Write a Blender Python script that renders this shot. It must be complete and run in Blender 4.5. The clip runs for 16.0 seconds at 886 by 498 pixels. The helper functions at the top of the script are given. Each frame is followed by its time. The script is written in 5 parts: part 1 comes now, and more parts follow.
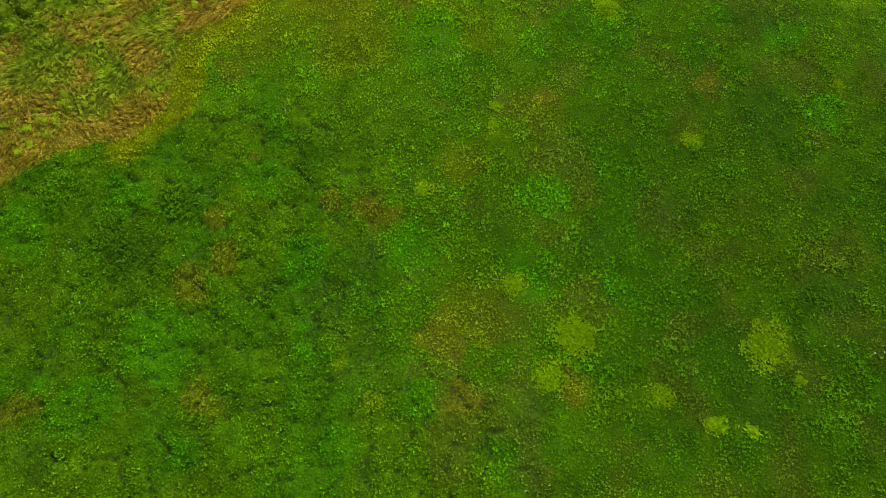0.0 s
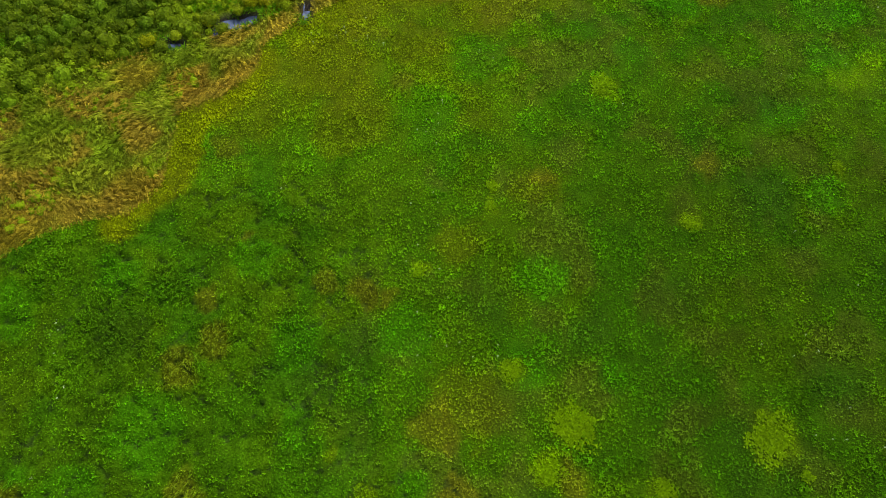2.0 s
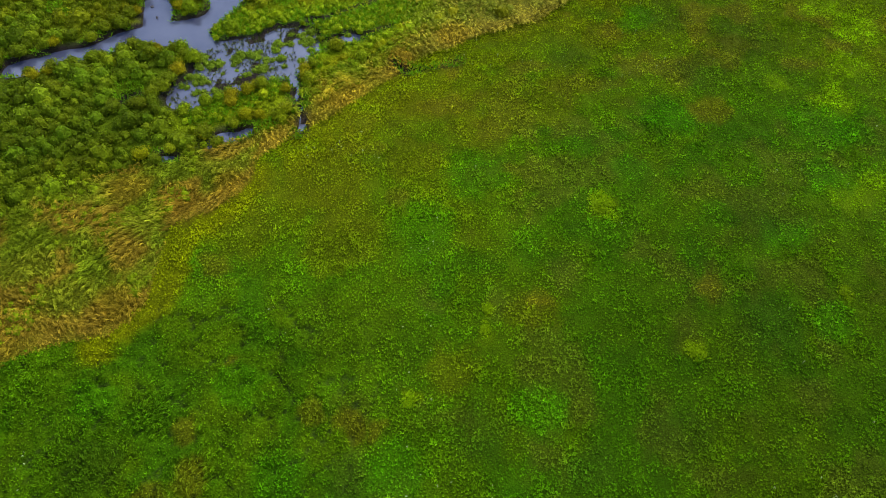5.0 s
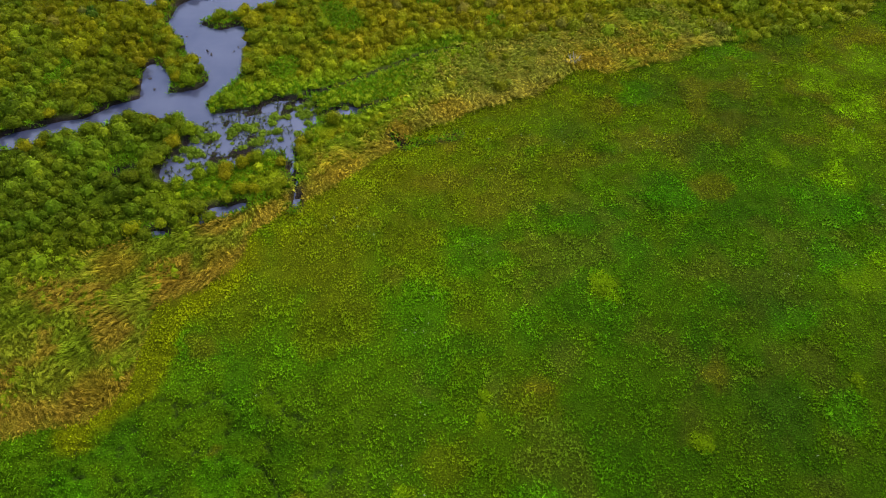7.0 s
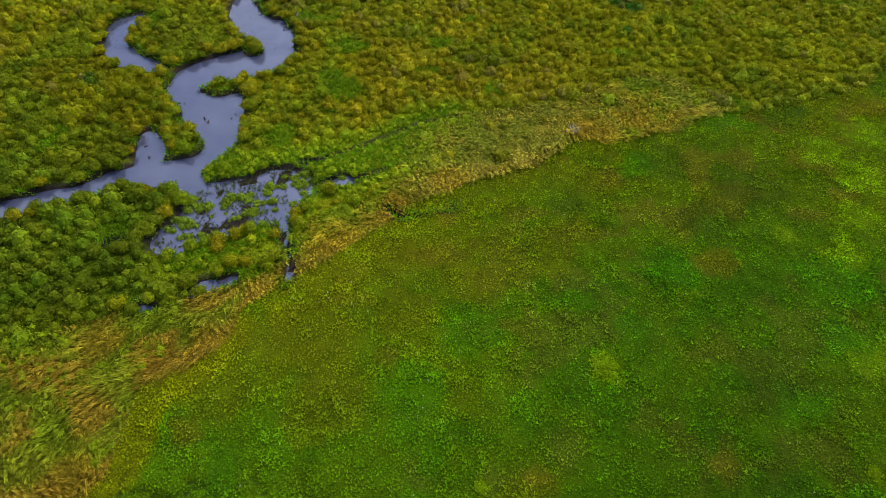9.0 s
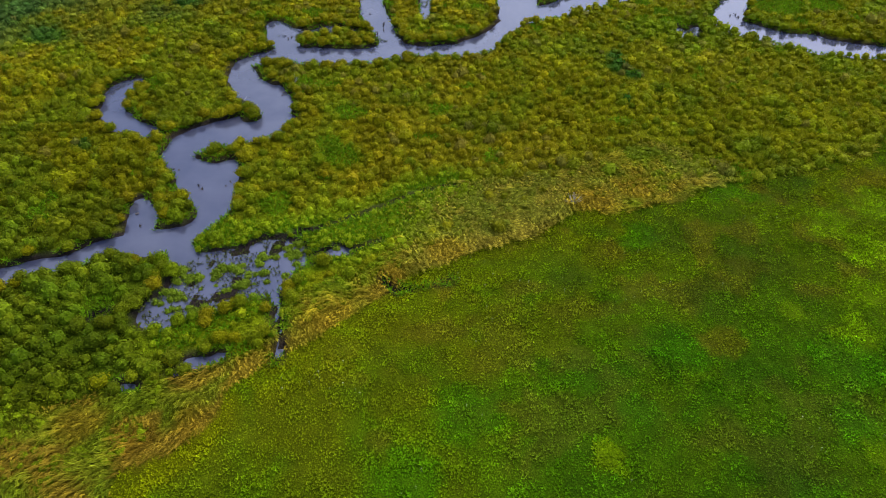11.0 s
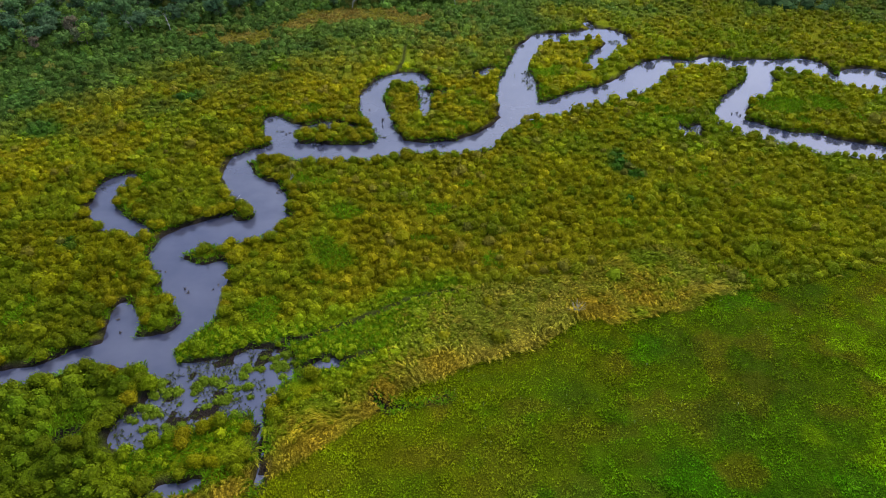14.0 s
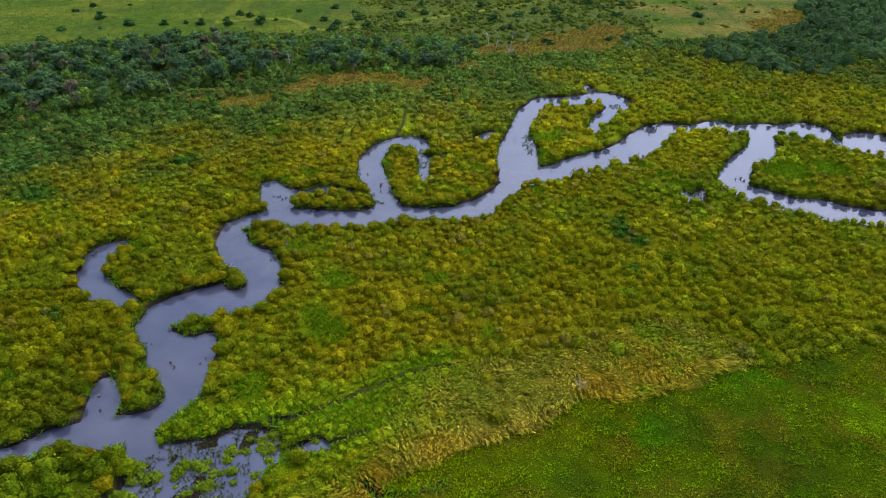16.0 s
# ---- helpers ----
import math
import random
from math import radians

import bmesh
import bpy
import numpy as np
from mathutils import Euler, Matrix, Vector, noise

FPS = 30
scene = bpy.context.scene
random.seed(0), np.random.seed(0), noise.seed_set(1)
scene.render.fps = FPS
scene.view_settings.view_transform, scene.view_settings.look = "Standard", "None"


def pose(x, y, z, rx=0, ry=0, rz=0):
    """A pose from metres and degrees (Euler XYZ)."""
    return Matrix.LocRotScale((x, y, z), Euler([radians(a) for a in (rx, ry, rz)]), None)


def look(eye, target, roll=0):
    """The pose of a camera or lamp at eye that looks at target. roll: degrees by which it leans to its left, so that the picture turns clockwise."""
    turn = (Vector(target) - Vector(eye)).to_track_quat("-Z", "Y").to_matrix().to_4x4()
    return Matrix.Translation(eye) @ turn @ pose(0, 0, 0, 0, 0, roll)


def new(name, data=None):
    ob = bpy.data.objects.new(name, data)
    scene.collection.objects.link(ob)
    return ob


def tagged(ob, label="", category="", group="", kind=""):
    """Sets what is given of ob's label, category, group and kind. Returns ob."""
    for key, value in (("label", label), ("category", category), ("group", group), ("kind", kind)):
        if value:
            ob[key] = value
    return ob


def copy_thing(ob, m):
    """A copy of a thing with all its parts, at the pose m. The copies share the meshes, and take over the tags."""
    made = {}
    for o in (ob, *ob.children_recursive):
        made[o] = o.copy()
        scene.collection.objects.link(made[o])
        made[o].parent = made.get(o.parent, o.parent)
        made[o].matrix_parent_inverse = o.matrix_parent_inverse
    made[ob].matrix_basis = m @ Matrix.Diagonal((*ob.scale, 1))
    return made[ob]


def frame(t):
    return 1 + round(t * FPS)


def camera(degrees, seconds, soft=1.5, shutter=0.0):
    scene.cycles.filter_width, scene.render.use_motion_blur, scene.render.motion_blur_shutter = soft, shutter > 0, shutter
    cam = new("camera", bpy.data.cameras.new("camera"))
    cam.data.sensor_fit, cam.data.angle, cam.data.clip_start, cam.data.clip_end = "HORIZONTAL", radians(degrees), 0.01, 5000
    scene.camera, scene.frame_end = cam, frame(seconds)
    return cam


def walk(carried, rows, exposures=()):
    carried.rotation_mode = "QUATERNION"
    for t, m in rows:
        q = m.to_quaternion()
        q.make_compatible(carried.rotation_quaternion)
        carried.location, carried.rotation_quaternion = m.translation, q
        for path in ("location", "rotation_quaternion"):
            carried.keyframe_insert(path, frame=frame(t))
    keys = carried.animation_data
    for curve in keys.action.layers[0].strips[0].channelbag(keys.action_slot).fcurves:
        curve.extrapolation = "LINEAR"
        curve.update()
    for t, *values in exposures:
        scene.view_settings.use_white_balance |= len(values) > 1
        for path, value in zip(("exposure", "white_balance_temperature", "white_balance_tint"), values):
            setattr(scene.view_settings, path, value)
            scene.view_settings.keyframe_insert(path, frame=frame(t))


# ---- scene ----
cam = camera(62.3, 16.0, soft=0.8)


def shot(x, y, z, tilt, turn, roll):
    return pose(x, y, z, tilt, 0, turn) @ pose(0, 0, 0, 0, 0, roll)


walk(cam, [
    (0, shot(0.000, 0.000, 55.000, 25.402, -0.361, -1.324)),
    (0.5, shot(0.137, 0.687, 55.044, 26.411, -0.344, -1.225)),
    (1, shot(0.264, 1.377, 55.082, 27.422, -0.331, -1.130)),
    (1.5, shot(0.399, 2.070, 55.113, 28.432, -0.324, -1.040)),
    (2, shot(0.520, 2.775, 55.139, 29.440, -0.318, -0.954)),
    (2.5, shot(0.648, 3.501, 55.160, 30.449, -0.315, -0.871)),
    (3, shot(0.765, 4.253, 55.171, 31.459, -0.310, -0.790)),
    (3.5, shot(0.892, 4.998, 55.194, 32.465, -0.302, -0.707)),
    (4, shot(1.017, 5.768, 55.230, 33.488, -0.294, -0.623)),
    (6.5, shot(1.610, 9.626, 55.043, 38.764, -0.232, -0.248)),
    (7, shot(1.736, 10.452, 55.042, 39.794, -0.201, -0.188)),
    (7.5, shot(1.857, 11.296, 55.053, 40.804, -0.159, -0.119)),
    (8, shot(1.980, 12.120, 55.047, 41.750, -0.113, -0.048)),
    (8.5, shot(2.109, 12.954, 55.092, 42.722, -0.075, 0.013)),
    (9, shot(2.210, 13.795, 55.139, 43.687, -0.034, 0.070)),
    (11.5, shot(2.780, 18.151, 55.297, 48.551, 0.160, 0.411)),
    (12, shot(2.833, 19.035, 55.284, 49.530, 0.174, 0.492)),
    (12.5, shot(2.881, 19.933, 55.276, 50.518, 0.191, 0.562)),
    (13, shot(2.941, 20.843, 55.294, 51.527, 0.217, 0.610)),
    (13.5, shot(3.027, 21.736, 55.320, 52.559, 0.268, 0.638)),
    (14, shot(3.154, 22.598, 55.341, 53.615, 0.340, 0.646)),
    (14.5, shot(3.318, 23.441, 55.353, 54.681, 0.426, 0.631)),
    (15, shot(3.511, 24.310, 55.342, 55.746, 0.520, 0.606)),
    (15.5, shot(3.686, 25.222, 55.315, 56.808, 0.629, 0.586)),
    (16, shot(3.875, 26.160, 55.294, 57.884, 0.731, 0.565)),
], exposures=[(0, 1.29, 6500, 0), (2, 1.26, 6500, 0), (4, 1.2, 6500, 3), (8, 1.06, 6500, 12), (11.5, 0.92, 6500, 12), (16, 0.90, 6500, 10)])

# ---- sky and sun: a bright overcast day ----
world = bpy.data.worlds.new("overcast_sky")
scene.world = world
world.use_nodes = True
wn = world.node_tree
sky = wn.nodes.new("ShaderNodeTexSky")
sky.sky_type = "NISHITA"
sky.sun_disc = False
sky.sun_elevation = radians(48)
sky.sun_rotation = radians(35)
sky.air_density, sky.dust_density, sky.ozone_density = 1.0, 2.0, 1.5
cloud = wn.nodes.new("ShaderNodeTexNoise")
cloud.inputs["Scale"].default_value, cloud.inputs["Detail"].default_value = 3.0, 5
wn.links.new(wn.nodes.new("ShaderNodeTexCoord").outputs["Generated"], cloud.inputs["Vector"])
deck = wn.nodes.new("ShaderNodeValToRGB")
deck.color_ramp.elements[0].position, deck.color_ramp.elements[1].position = 0.35, 0.65
deck.color_ramp.elements[0].color, deck.color_ramp.elements[1].color = (1.9, 2.6, 5.4, 1), (6.2, 6.75, 8.6, 1)
wn.links.new(cloud.outputs["Fac"], deck.inputs[0])
veil = wn.nodes.new("ShaderNodeMix")
veil.data_type = "RGBA"
veil.inputs[0].default_value = 0.55
wn.links.new(sky.outputs["Color"], veil.inputs[6])
wn.links.new(deck.outputs["Color"], veil.inputs[7])
glow = wn.nodes.new("ShaderNodeVectorMath")
glow.operation = "DOT_PRODUCT"
glow.inputs[1].default_value = Vector((60, 86, 130)).normalized()
wn.links.new(wn.nodes["Texture Coordinate"].outputs["Generated"], glow.inputs[0])
bright = wn.nodes.new("ShaderNodeMapRange")
bright.interpolation_type = "SMOOTHSTEP"
bright.inputs["From Min"].default_value, bright.inputs["From Max"].default_value = 0.66, 1.0
bright.inputs["To Min"].default_value, bright.inputs["To Max"].default_value = 1.0, 1.85
wn.links.new(glow.outputs["Value"], bright.inputs["Value"])
lit = wn.nodes.new("ShaderNodeVectorMath")
lit.operation = "SCALE"
wn.links.new(veil.outputs[2], lit.inputs[0])
wn.links.new(bright.outputs[0], lit.inputs["Scale"])
wn.links.new(lit.outputs[0], wn.nodes["Background"].inputs["Color"])
wn.nodes["Background"].inputs["Strength"].default_value = 0.12
lamp = bpy.data.lights.new("sun", "SUN")
lamp.energy, lamp.angle, lamp.color = 1.4, radians(14), (1.0, 0.95, 0.86)
sun = new("sun", lamp)
sun.matrix_world = look((60, 126, 130), (0, 40, 0))
tagged(sun, kind="structure")

# ---- small tools ----


def value_noise(x, y, seed):
    """Smooth noise from 0 to 1 with cells of one metre."""
    xi, yi = np.floor(x).astype(np.int64), np.floor(y).astype(np.int64)
    fx, fy = x - xi, y - yi
    fx, fy = fx * fx * (3 - 2 * fx), fy * fy * (3 - 2 * fy)

    def cell(a, b):
        h = np.sin(a * 127.1 + b * 311.7 + seed * 74.7) * 43758.5453
        return h - np.floor(h)
    top = cell(xi, yi) * (1 - fx) + cell(xi + 1, yi) * fx
    low = cell(xi, yi + 1) * (1 - fx) + cell(xi + 1, yi + 1) * fx
    return top * (1 - fy) + low * fy


def fbm(x, y, size, seed, octaves=3):
    x, y = np.asarray(x, float) / size, np.asarray(y, float) / size
    total, weight, amp = 0.0, 0.0, 1.0
    for k in range(octaves):
        total = total + amp * value_noise(x * 2 ** k + 17.3 * k, y * 2 ** k - 9.1 * k, seed + k)
        weight += amp
        amp *= 0.5
    return total / weight


def step(a, b, x):
    t = np.clip((x - a) / (b - a), 0, 1)
    return t * t * (3 - 2 * t)


def mix(a, b, w):
    w = np.asarray(w)[..., None]
    return np.asarray(a, float) * (1 - w) + np.asarray(b, float) * w


def mesh_of(name, verts, faces, material, tint=None, smooth=False):
    """A mesh from arrays: all faces have the same number of corners."""
    verts, faces = np.asarray(verts, np.float32), np.asarray(faces, np.int32)
    me = bpy.data.meshes.new(name)
    n, k = faces.shape
    me.vertices.add(len(verts))
    me.vertices.foreach_set("co", verts.ravel())
    me.loops.add(n * k)
    me.loops.foreach_set("vertex_index", faces.ravel())
    me.polygons.add(n)
    me.polygons.foreach_set("loop_start", np.arange(0, n * k, k, dtype=np.int32))
    if smooth:
        me.polygons.foreach_set("use_smooth", np.ones(n, bool))
    me.update(calc_edges=True)
    if tint is not None:
        col = np.ones((len(verts), 4), np.float32)
        col[:, :3] = tint
        me.attributes.new("tint", "FLOAT_COLOR", "POINT").data.foreach_set("color", col.ravel())
    me.materials.append(material)
    return me


def part(name, me, parent=None, label="", m=None):
    ob = new(name, me)
    if parent is not None:
        ob.parent = parent
    if m is not None:
        ob.matrix_basis = m
    return tagged(ob, label) if label else ob


# ---- materials ----
def nodes_of(name):
    mat = bpy.data.materials.new(name)
    mat.use_nodes = True
    return mat, mat.node_tree, mat.node_tree.nodes["Principled BSDF"]


def plant_material(name, rough=0.6, spread=0.45, scale=0.35, through_light=0.0, colour=None, by_object=0.0, relief=0.0, grain_size=6.0, contrast=0.3):
    """Leaves, grass and soil: the plant's own colour, varied leaf by leaf and in broad drifts."""
    mat, nt, bsdf = nodes_of(name)
    n, l = nt.nodes, nt.links
    if colour is None:
        src = n.new("ShaderNodeAttribute")
        src.attribute_name = "tint"
        base = src.outputs["Color"]
    else:
        src = n.new("ShaderNodeRGB")
        src.outputs[0].default_value = (*colour, 1)
        base = src.outputs[0]
    geo = n.new("ShaderNodeNewGeometry")
    pos = geo.outputs["Position"]
    drift = n.new("ShaderNodeTexNoise")
    drift.inputs["Scale"].default_value = scale
    drift.inputs["Detail"].default_value = 4
    l.new(pos, drift.inputs["Vector"])
    fine = n.new("ShaderNodeTexNoise")
    fine.inputs["Scale"].default_value = grain_size
    fine.inputs["Detail"].default_value = 3
    l.new(pos, fine.inputs["Vector"])
    island = n.new("ShaderNodeMapRange")
    island.inputs["To Min"].default_value, island.inputs["To Max"].default_value = 1 - 0.75 * spread, 1 + 1.15 * spread
    l.new(geo.outputs["Random Per Island"], island.inputs["Value"])
    broad = n.new("ShaderNodeMapRange")
    broad.inputs["From Min"].default_value, broad.inputs["From Max"].default_value = 0.3, 0.7
    broad.inputs["To Min"].default_value, broad.inputs["To Max"].default_value = 0.75, 1.25
    l.new(drift.outputs["Fac"], broad.inputs["Value"])
    grain = n.new("ShaderNodeMapRange")
    grain.inputs["From Min"].default_value, grain.inputs["From Max"].default_value = 0.3, 0.7
    grain.inputs["To Min"].default_value, grain.inputs["To Max"].default_value = 1 - contrast, 1 + contrast
    l.new(fine.outputs["Fac"], grain.inputs["Value"])
    m1, m2 = n.new("ShaderNodeMath"), n.new("ShaderNodeMath")
    m1.operation = m2.operation = "MULTIPLY"
    l.new(island.outputs[0], m1.inputs[0])
    l.new(broad.outputs[0], m1.inputs[1])
    l.new(m1.outputs[0], m2.inputs[0])
    l.new(grain.outputs[0], m2.inputs[1])
    hsv = n.new("ShaderNodeHueSaturation")
    l.new(base, hsv.inputs["Color"])
    l.new(m2.outputs[0], hsv.inputs["Value"])
    if by_object:
        info = n.new("ShaderNodeObjectInfo")
        hue = n.new("ShaderNodeMapRange")
        hue.inputs["To Min"].default_value, hue.inputs["To Max"].default_value = 0.5 - by_object, 0.5 + by_object
        l.new(info.outputs["Random"], hue.inputs["Value"])
        l.new(hue.outputs[0], hsv.inputs["Hue"])
    l.new(hsv.outputs[0], bsdf.inputs["Base Color"])
    if relief:
        lumps = n.new("ShaderNodeBump")
        lumps.inputs["Strength"].default_value, lumps.inputs["Distance"].default_value = 0.9, relief
        l.new(fine.outputs["Fac"], lumps.inputs["Height"])
        l.new(lumps.outputs[0], bsdf.inputs["Normal"])
    bsdf.inputs["Roughness"].default_value = rough
    bsdf.inputs["Specular IOR Level"].default_value = 0.02
    if through_light:
        leaf = n.new("ShaderNodeBsdfTranslucent")
        l.new(hsv.outputs[0], leaf.inputs["Color"])
        blend = n.new("ShaderNodeMixShader")
        blend.inputs[0].default_value = through_light
        l.new(bsdf.outputs[0], blend.inputs[1])
        l.new(leaf.outputs[0], blend.inputs[2])
        l.new(blend.outputs[0], n["Material Output"].inputs["Surface"])
    return mat


def water_material():
    mat, nt, bsdf = nodes_of("murky_water")
    n, l = nt.nodes, nt.links
    pos = n.new("ShaderNodeNewGeometry").outputs["Position"]
    silt = n.new("ShaderNodeTexNoise")
    silt.inputs["Scale"].default_value = 0.22
    silt.inputs["Detail"].default_value = 5
    l.new(pos, silt.inputs["Vector"])
    ramp = n.new("ShaderNodeValToRGB")
    ramp.color_ramp.elements[0].position, ramp.color_ramp.elements[1].position = 0.35, 0.7
    ramp.color_ramp.elements[0].color = (0.036, 0.040, 0.066, 1)
    ramp.color_ramp.elements[1].color = (0.058, 0.061, 0.086, 1)
    l.new(silt.outputs["Fac"], ramp.inputs[0])
    l.new(ramp.outputs[0], bsdf.inputs["Base Color"])
    ripple = n.new("ShaderNodeTexNoise")
    ripple.inputs["Scale"].default_value = 2.2
    ripple.inputs["Detail"].default_value = 3
    l.new(pos, ripple.inputs["Vector"])
    bump = n.new("ShaderNodeBump")
    bump.inputs["Strength"].default_value, bump.inputs["Distance"].default_value = 0.06, 0.05
    l.new(ripple.outputs["Fac"], bump.inputs["Height"])
    l.new(bump.outputs[0], bsdf.inputs["Normal"])
    bsdf.inputs["Roughness"].default_value = 0.07
    bsdf.inputs["IOR"].default_value = 1.75
    return mat


def bark_material(name, a, b):
    mat, nt, bsdf = nodes_of(name)
    n, l = nt.nodes, nt.links
    tex = n.new("ShaderNodeTexNoise")
    tex.inputs["Scale"].default_value = 9
    tex.inputs["Detail"].default_value = 6
    l.new(n.new("ShaderNodeNewGeometry").outputs["Position"], tex.inputs["Vector"])
    ramp = n.new("ShaderNodeValToRGB")
    ramp.color_ramp.elements[0].position, ramp.color_ramp.elements[1].position = 0.35, 0.65
    ramp.color_ramp.elements[0].color, ramp.color_ramp.elements[1].color = (*a, 1), (*b, 1)
    l.new(tex.outputs["Fac"], ramp.inputs[0])
    l.new(ramp.outputs[0], bsdf.inputs["Base Color"])
    bump = n.new("ShaderNodeBump")
    bump.inputs["Strength"].default_value = 0.5
    l.new(tex.outputs["Fac"], bump.inputs["Height"])
    l.new(bump.outputs[0], bsdf.inputs["Normal"])
    bsdf.inputs["Roughness"].default_value = 0.85
    return mat


SOIL = plant_material("marsh_ground", 0.9, 0.0, 0.5, relief=0.25, grain_size=8.0, contrast=0.5)
LEAF = plant_material("shrub_leaves", 0.55, 0.34, 0.12, 0.26, relief=0.26, grain_size=4.5)
LEAF_OB = plant_material("bank_shrub_leaves", 0.55, 0.42, 0.12, 0.22, by_object=0.01, relief=0.3, grain_size=5.0)
GRASS = plant_material("meadow_leaves", 0.6, 0.28, 0.3, 0.3)
MOSS = plant_material("herb_mass", 0.9, 0.0, 0.4, relief=0.2, grain_size=5.5, contrast=0.45)
REED = plant_material("reed_blades", 0.6, 0.3, 0.2, 0.3)
CANOPY = plant_material("tree_leaves", 0.6, 0.42, 0.1, 0.35, by_object=0.012, relief=0.2, grain_size=2.5)
WATER = water_material()
BARK = bark_material("grey_bark", (0.07, 0.06, 0.05), (0.16, 0.14, 0.12))
DEADWOOD = bark_material("bleached_wood", (0.22, 0.20, 0.18), (0.42, 0.40, 0.37))
STICK = bark_material("wet_sticks", (0.05, 0.04, 0.035), (0.14, 0.11, 0.09))

# ---- plan of the river: middle line and width of each reach, in metres ----
WEST = [(-46.9, 72.1, 2.5), (-44.3, 72.9, 3.1), (-41.1, 74.3, 3.0), (-38.5, 75.2, 2.7), (-36.0, 76.8, 3.0), (-33.1, 78.3, 3.0), (-32.2, 78.2, 4.1)]
STUB = [(-33.5, 85.4, 2.3), (-32.5, 82.7, 3.7), (-32.2, 80.5, 2.8), (-31.2, 79.2, 2.8)]
MAIN1 = [(-32.1, 78.1, 3.5), (-29.7, 78.4, 4.6), (-27.4, 79.3, 4.1), (-25.4, 81.7, 3.2), (-24.7, 84.1, 4.2), (-25.2, 86.4, 5.0), (-26.5, 89.5, 7.4),
    (-28.2, 93.4, 8.2), (-31.4, 95.5, 5.2), (-31.5, 97.8, 4.9), (-30.8, 98.8, 5.2)]
BEND = [(-31.6, 98.2, 5.0), (-30.5, 99.3, 5.6), (-27.6, 100.5, 6.4), (-24.4, 101.8, 7.2), (-21.2, 102.5, 5.7), (-21.3, 106.9, 5.2),
    (-23.1, 110.2, 6.7)]
MAIN2 = [(-24.7, 110.6, 6.5), (-26.8, 113.8, 5.2), (-27.9, 116.4, 4.6), (-28.3, 119.3, 3.4), (-26.3, 120.9, 4.1), (-23.9, 122.1, 4.7),
    (-21.9, 122.7, 6.5), (-20.5, 122.5, 5.9), (-17.0, 122.1, 6.2), (-13.5, 122.0, 5.8), (-9.2, 122.6, 5.2), (-5.8, 124.0, 6.4), (-1.9, 124.1, 3.9),
    (2.1, 124.3, 4.8), (4.5, 124.3, 4.2), (7.7, 125.9, 5.6), (10.4, 129.4, 3.9), (13.2, 133.5, 4.1), (15.5, 136.2, 4.1)]
FORK = [(15.8, 138.1, 7.8), (15.3, 142.5, 7.4), (15.6, 146.7, 7.2), (16.0, 152.5, 5.8), (16.3, 156.4, 4.3), (17.9, 162.5, 4.3), (19.2, 166.7, 4.6),
    (20.7, 170.0, 3.7), (23.0, 172.7, 5.3), (27.4, 173.2, 5.4), (31.0, 174.0, 5.4), (34.5, 175.8, 6.0), (36.6, 174.6, 7.4), (37.8, 171.7, 5.5),
    (36.4, 168.2, 3.5), (33.6, 163.9, 3.8), (31.3, 159.6, 2.6), (30.3, 157.0, 1.8)]
EAST = [(15.0, 137.1, 6.8), (18.0, 138.0, 6.0), (22.6, 139.7, 6.4), (27.7, 143.3, 6.6), (32.7, 146.2, 6.7), (36.6, 149.3, 6.6), (39.9, 153.6, 7.4),
    (42.9, 158.0, 5.6), (45.3, 159.2, 5.3), (47.3, 159.9, 4.1), (51.0, 159.6, 3.8), (55.4, 160.3, 6.4), (58.4, 158.8, 5.5), (61.4, 159.0, 6.3),
    (65.3, 159.7, 6.0), (69.3, 158.8, 6.6), (72.4, 159.1, 8.3), (73.4, 156.1, 5.7), (75.7, 153.4, 3.8), (78.0, 151.3, 4.0), (80.8, 152.8, 9.1),
    (82.7, 153.0, 11.6), (82.2, 150.5, 7.0)]
SBEND = [(61.6, 159.6, 4.6), (61.8, 153.3, 5.2), (58.1, 147.4, 5.8), (54.9, 144.5, 4.7), (52.7, 140.6, 5.1), (50.8, 137.0, 5.2), (50.6, 134.6, 4.9),
    (52.4, 132.6, 6.3), (55.0, 130.8, 5.7), (58.4, 128.9, 5.7), (62.3, 127.4, 7.3), (66.1, 125.8, 6.0), (71.2, 124.7, 5.3), (77, 123, 5.3)]
LOOP = [(-5.9, 125.1, 5.1), (-6.5, 128.1, 3.9), (-7.5, 131.1, 4.1), (-8.7, 134.6, 4.5), (-9.9, 137.9, 4.5), (-10.3, 141.5, 4.3), (-10.0, 144.7, 4.1),
    (-8.7, 148.3, 4.3), (-6.6, 150.3, 4.7), (-4.1, 151.0, 5.9), (-2.5, 150.0, 4.4), (-1.4, 148.2, 3.1)]
SIDE = [(-2.5, 145.6, 2.2), (-1.3, 143.7, 2.2), (-0.9, 139.1, 2.1), (-1.0, 135.0, 1.5)]
INLET = [(-0.6, 144.0, 1.9), (1.2, 144.5, 1.5), (2.9, 145.6, 1.3)]
COVE = [(-26.0, 133.2, 3.4), (-24.9, 131.1, 4.3), (-23.9, 128.4, 5.2), (-22.3, 125.3, 4.1)]
COVE_ARM = [(-24.4, 131.1, 3.4), (-21.9, 130.4, 2.5), (-19.6, 130.2, 2.3), (-17.0, 131.4, 2.9), (-14.7, 131.0, 2.5), (-13.0, 130.8, 1.9)]
OXBOW = [(-42.8, 113.3, 3.2), (-44.8, 112.1, 3.3), (-44.8, 109.0, 3.4), (-44.0, 105.9, 3.5), (-41.9, 103.1, 4.1), (-39.7, 101.8, 3.2),
    (-37.1, 100.7, 2.8), (-35.9, 100.4, 1.7)]
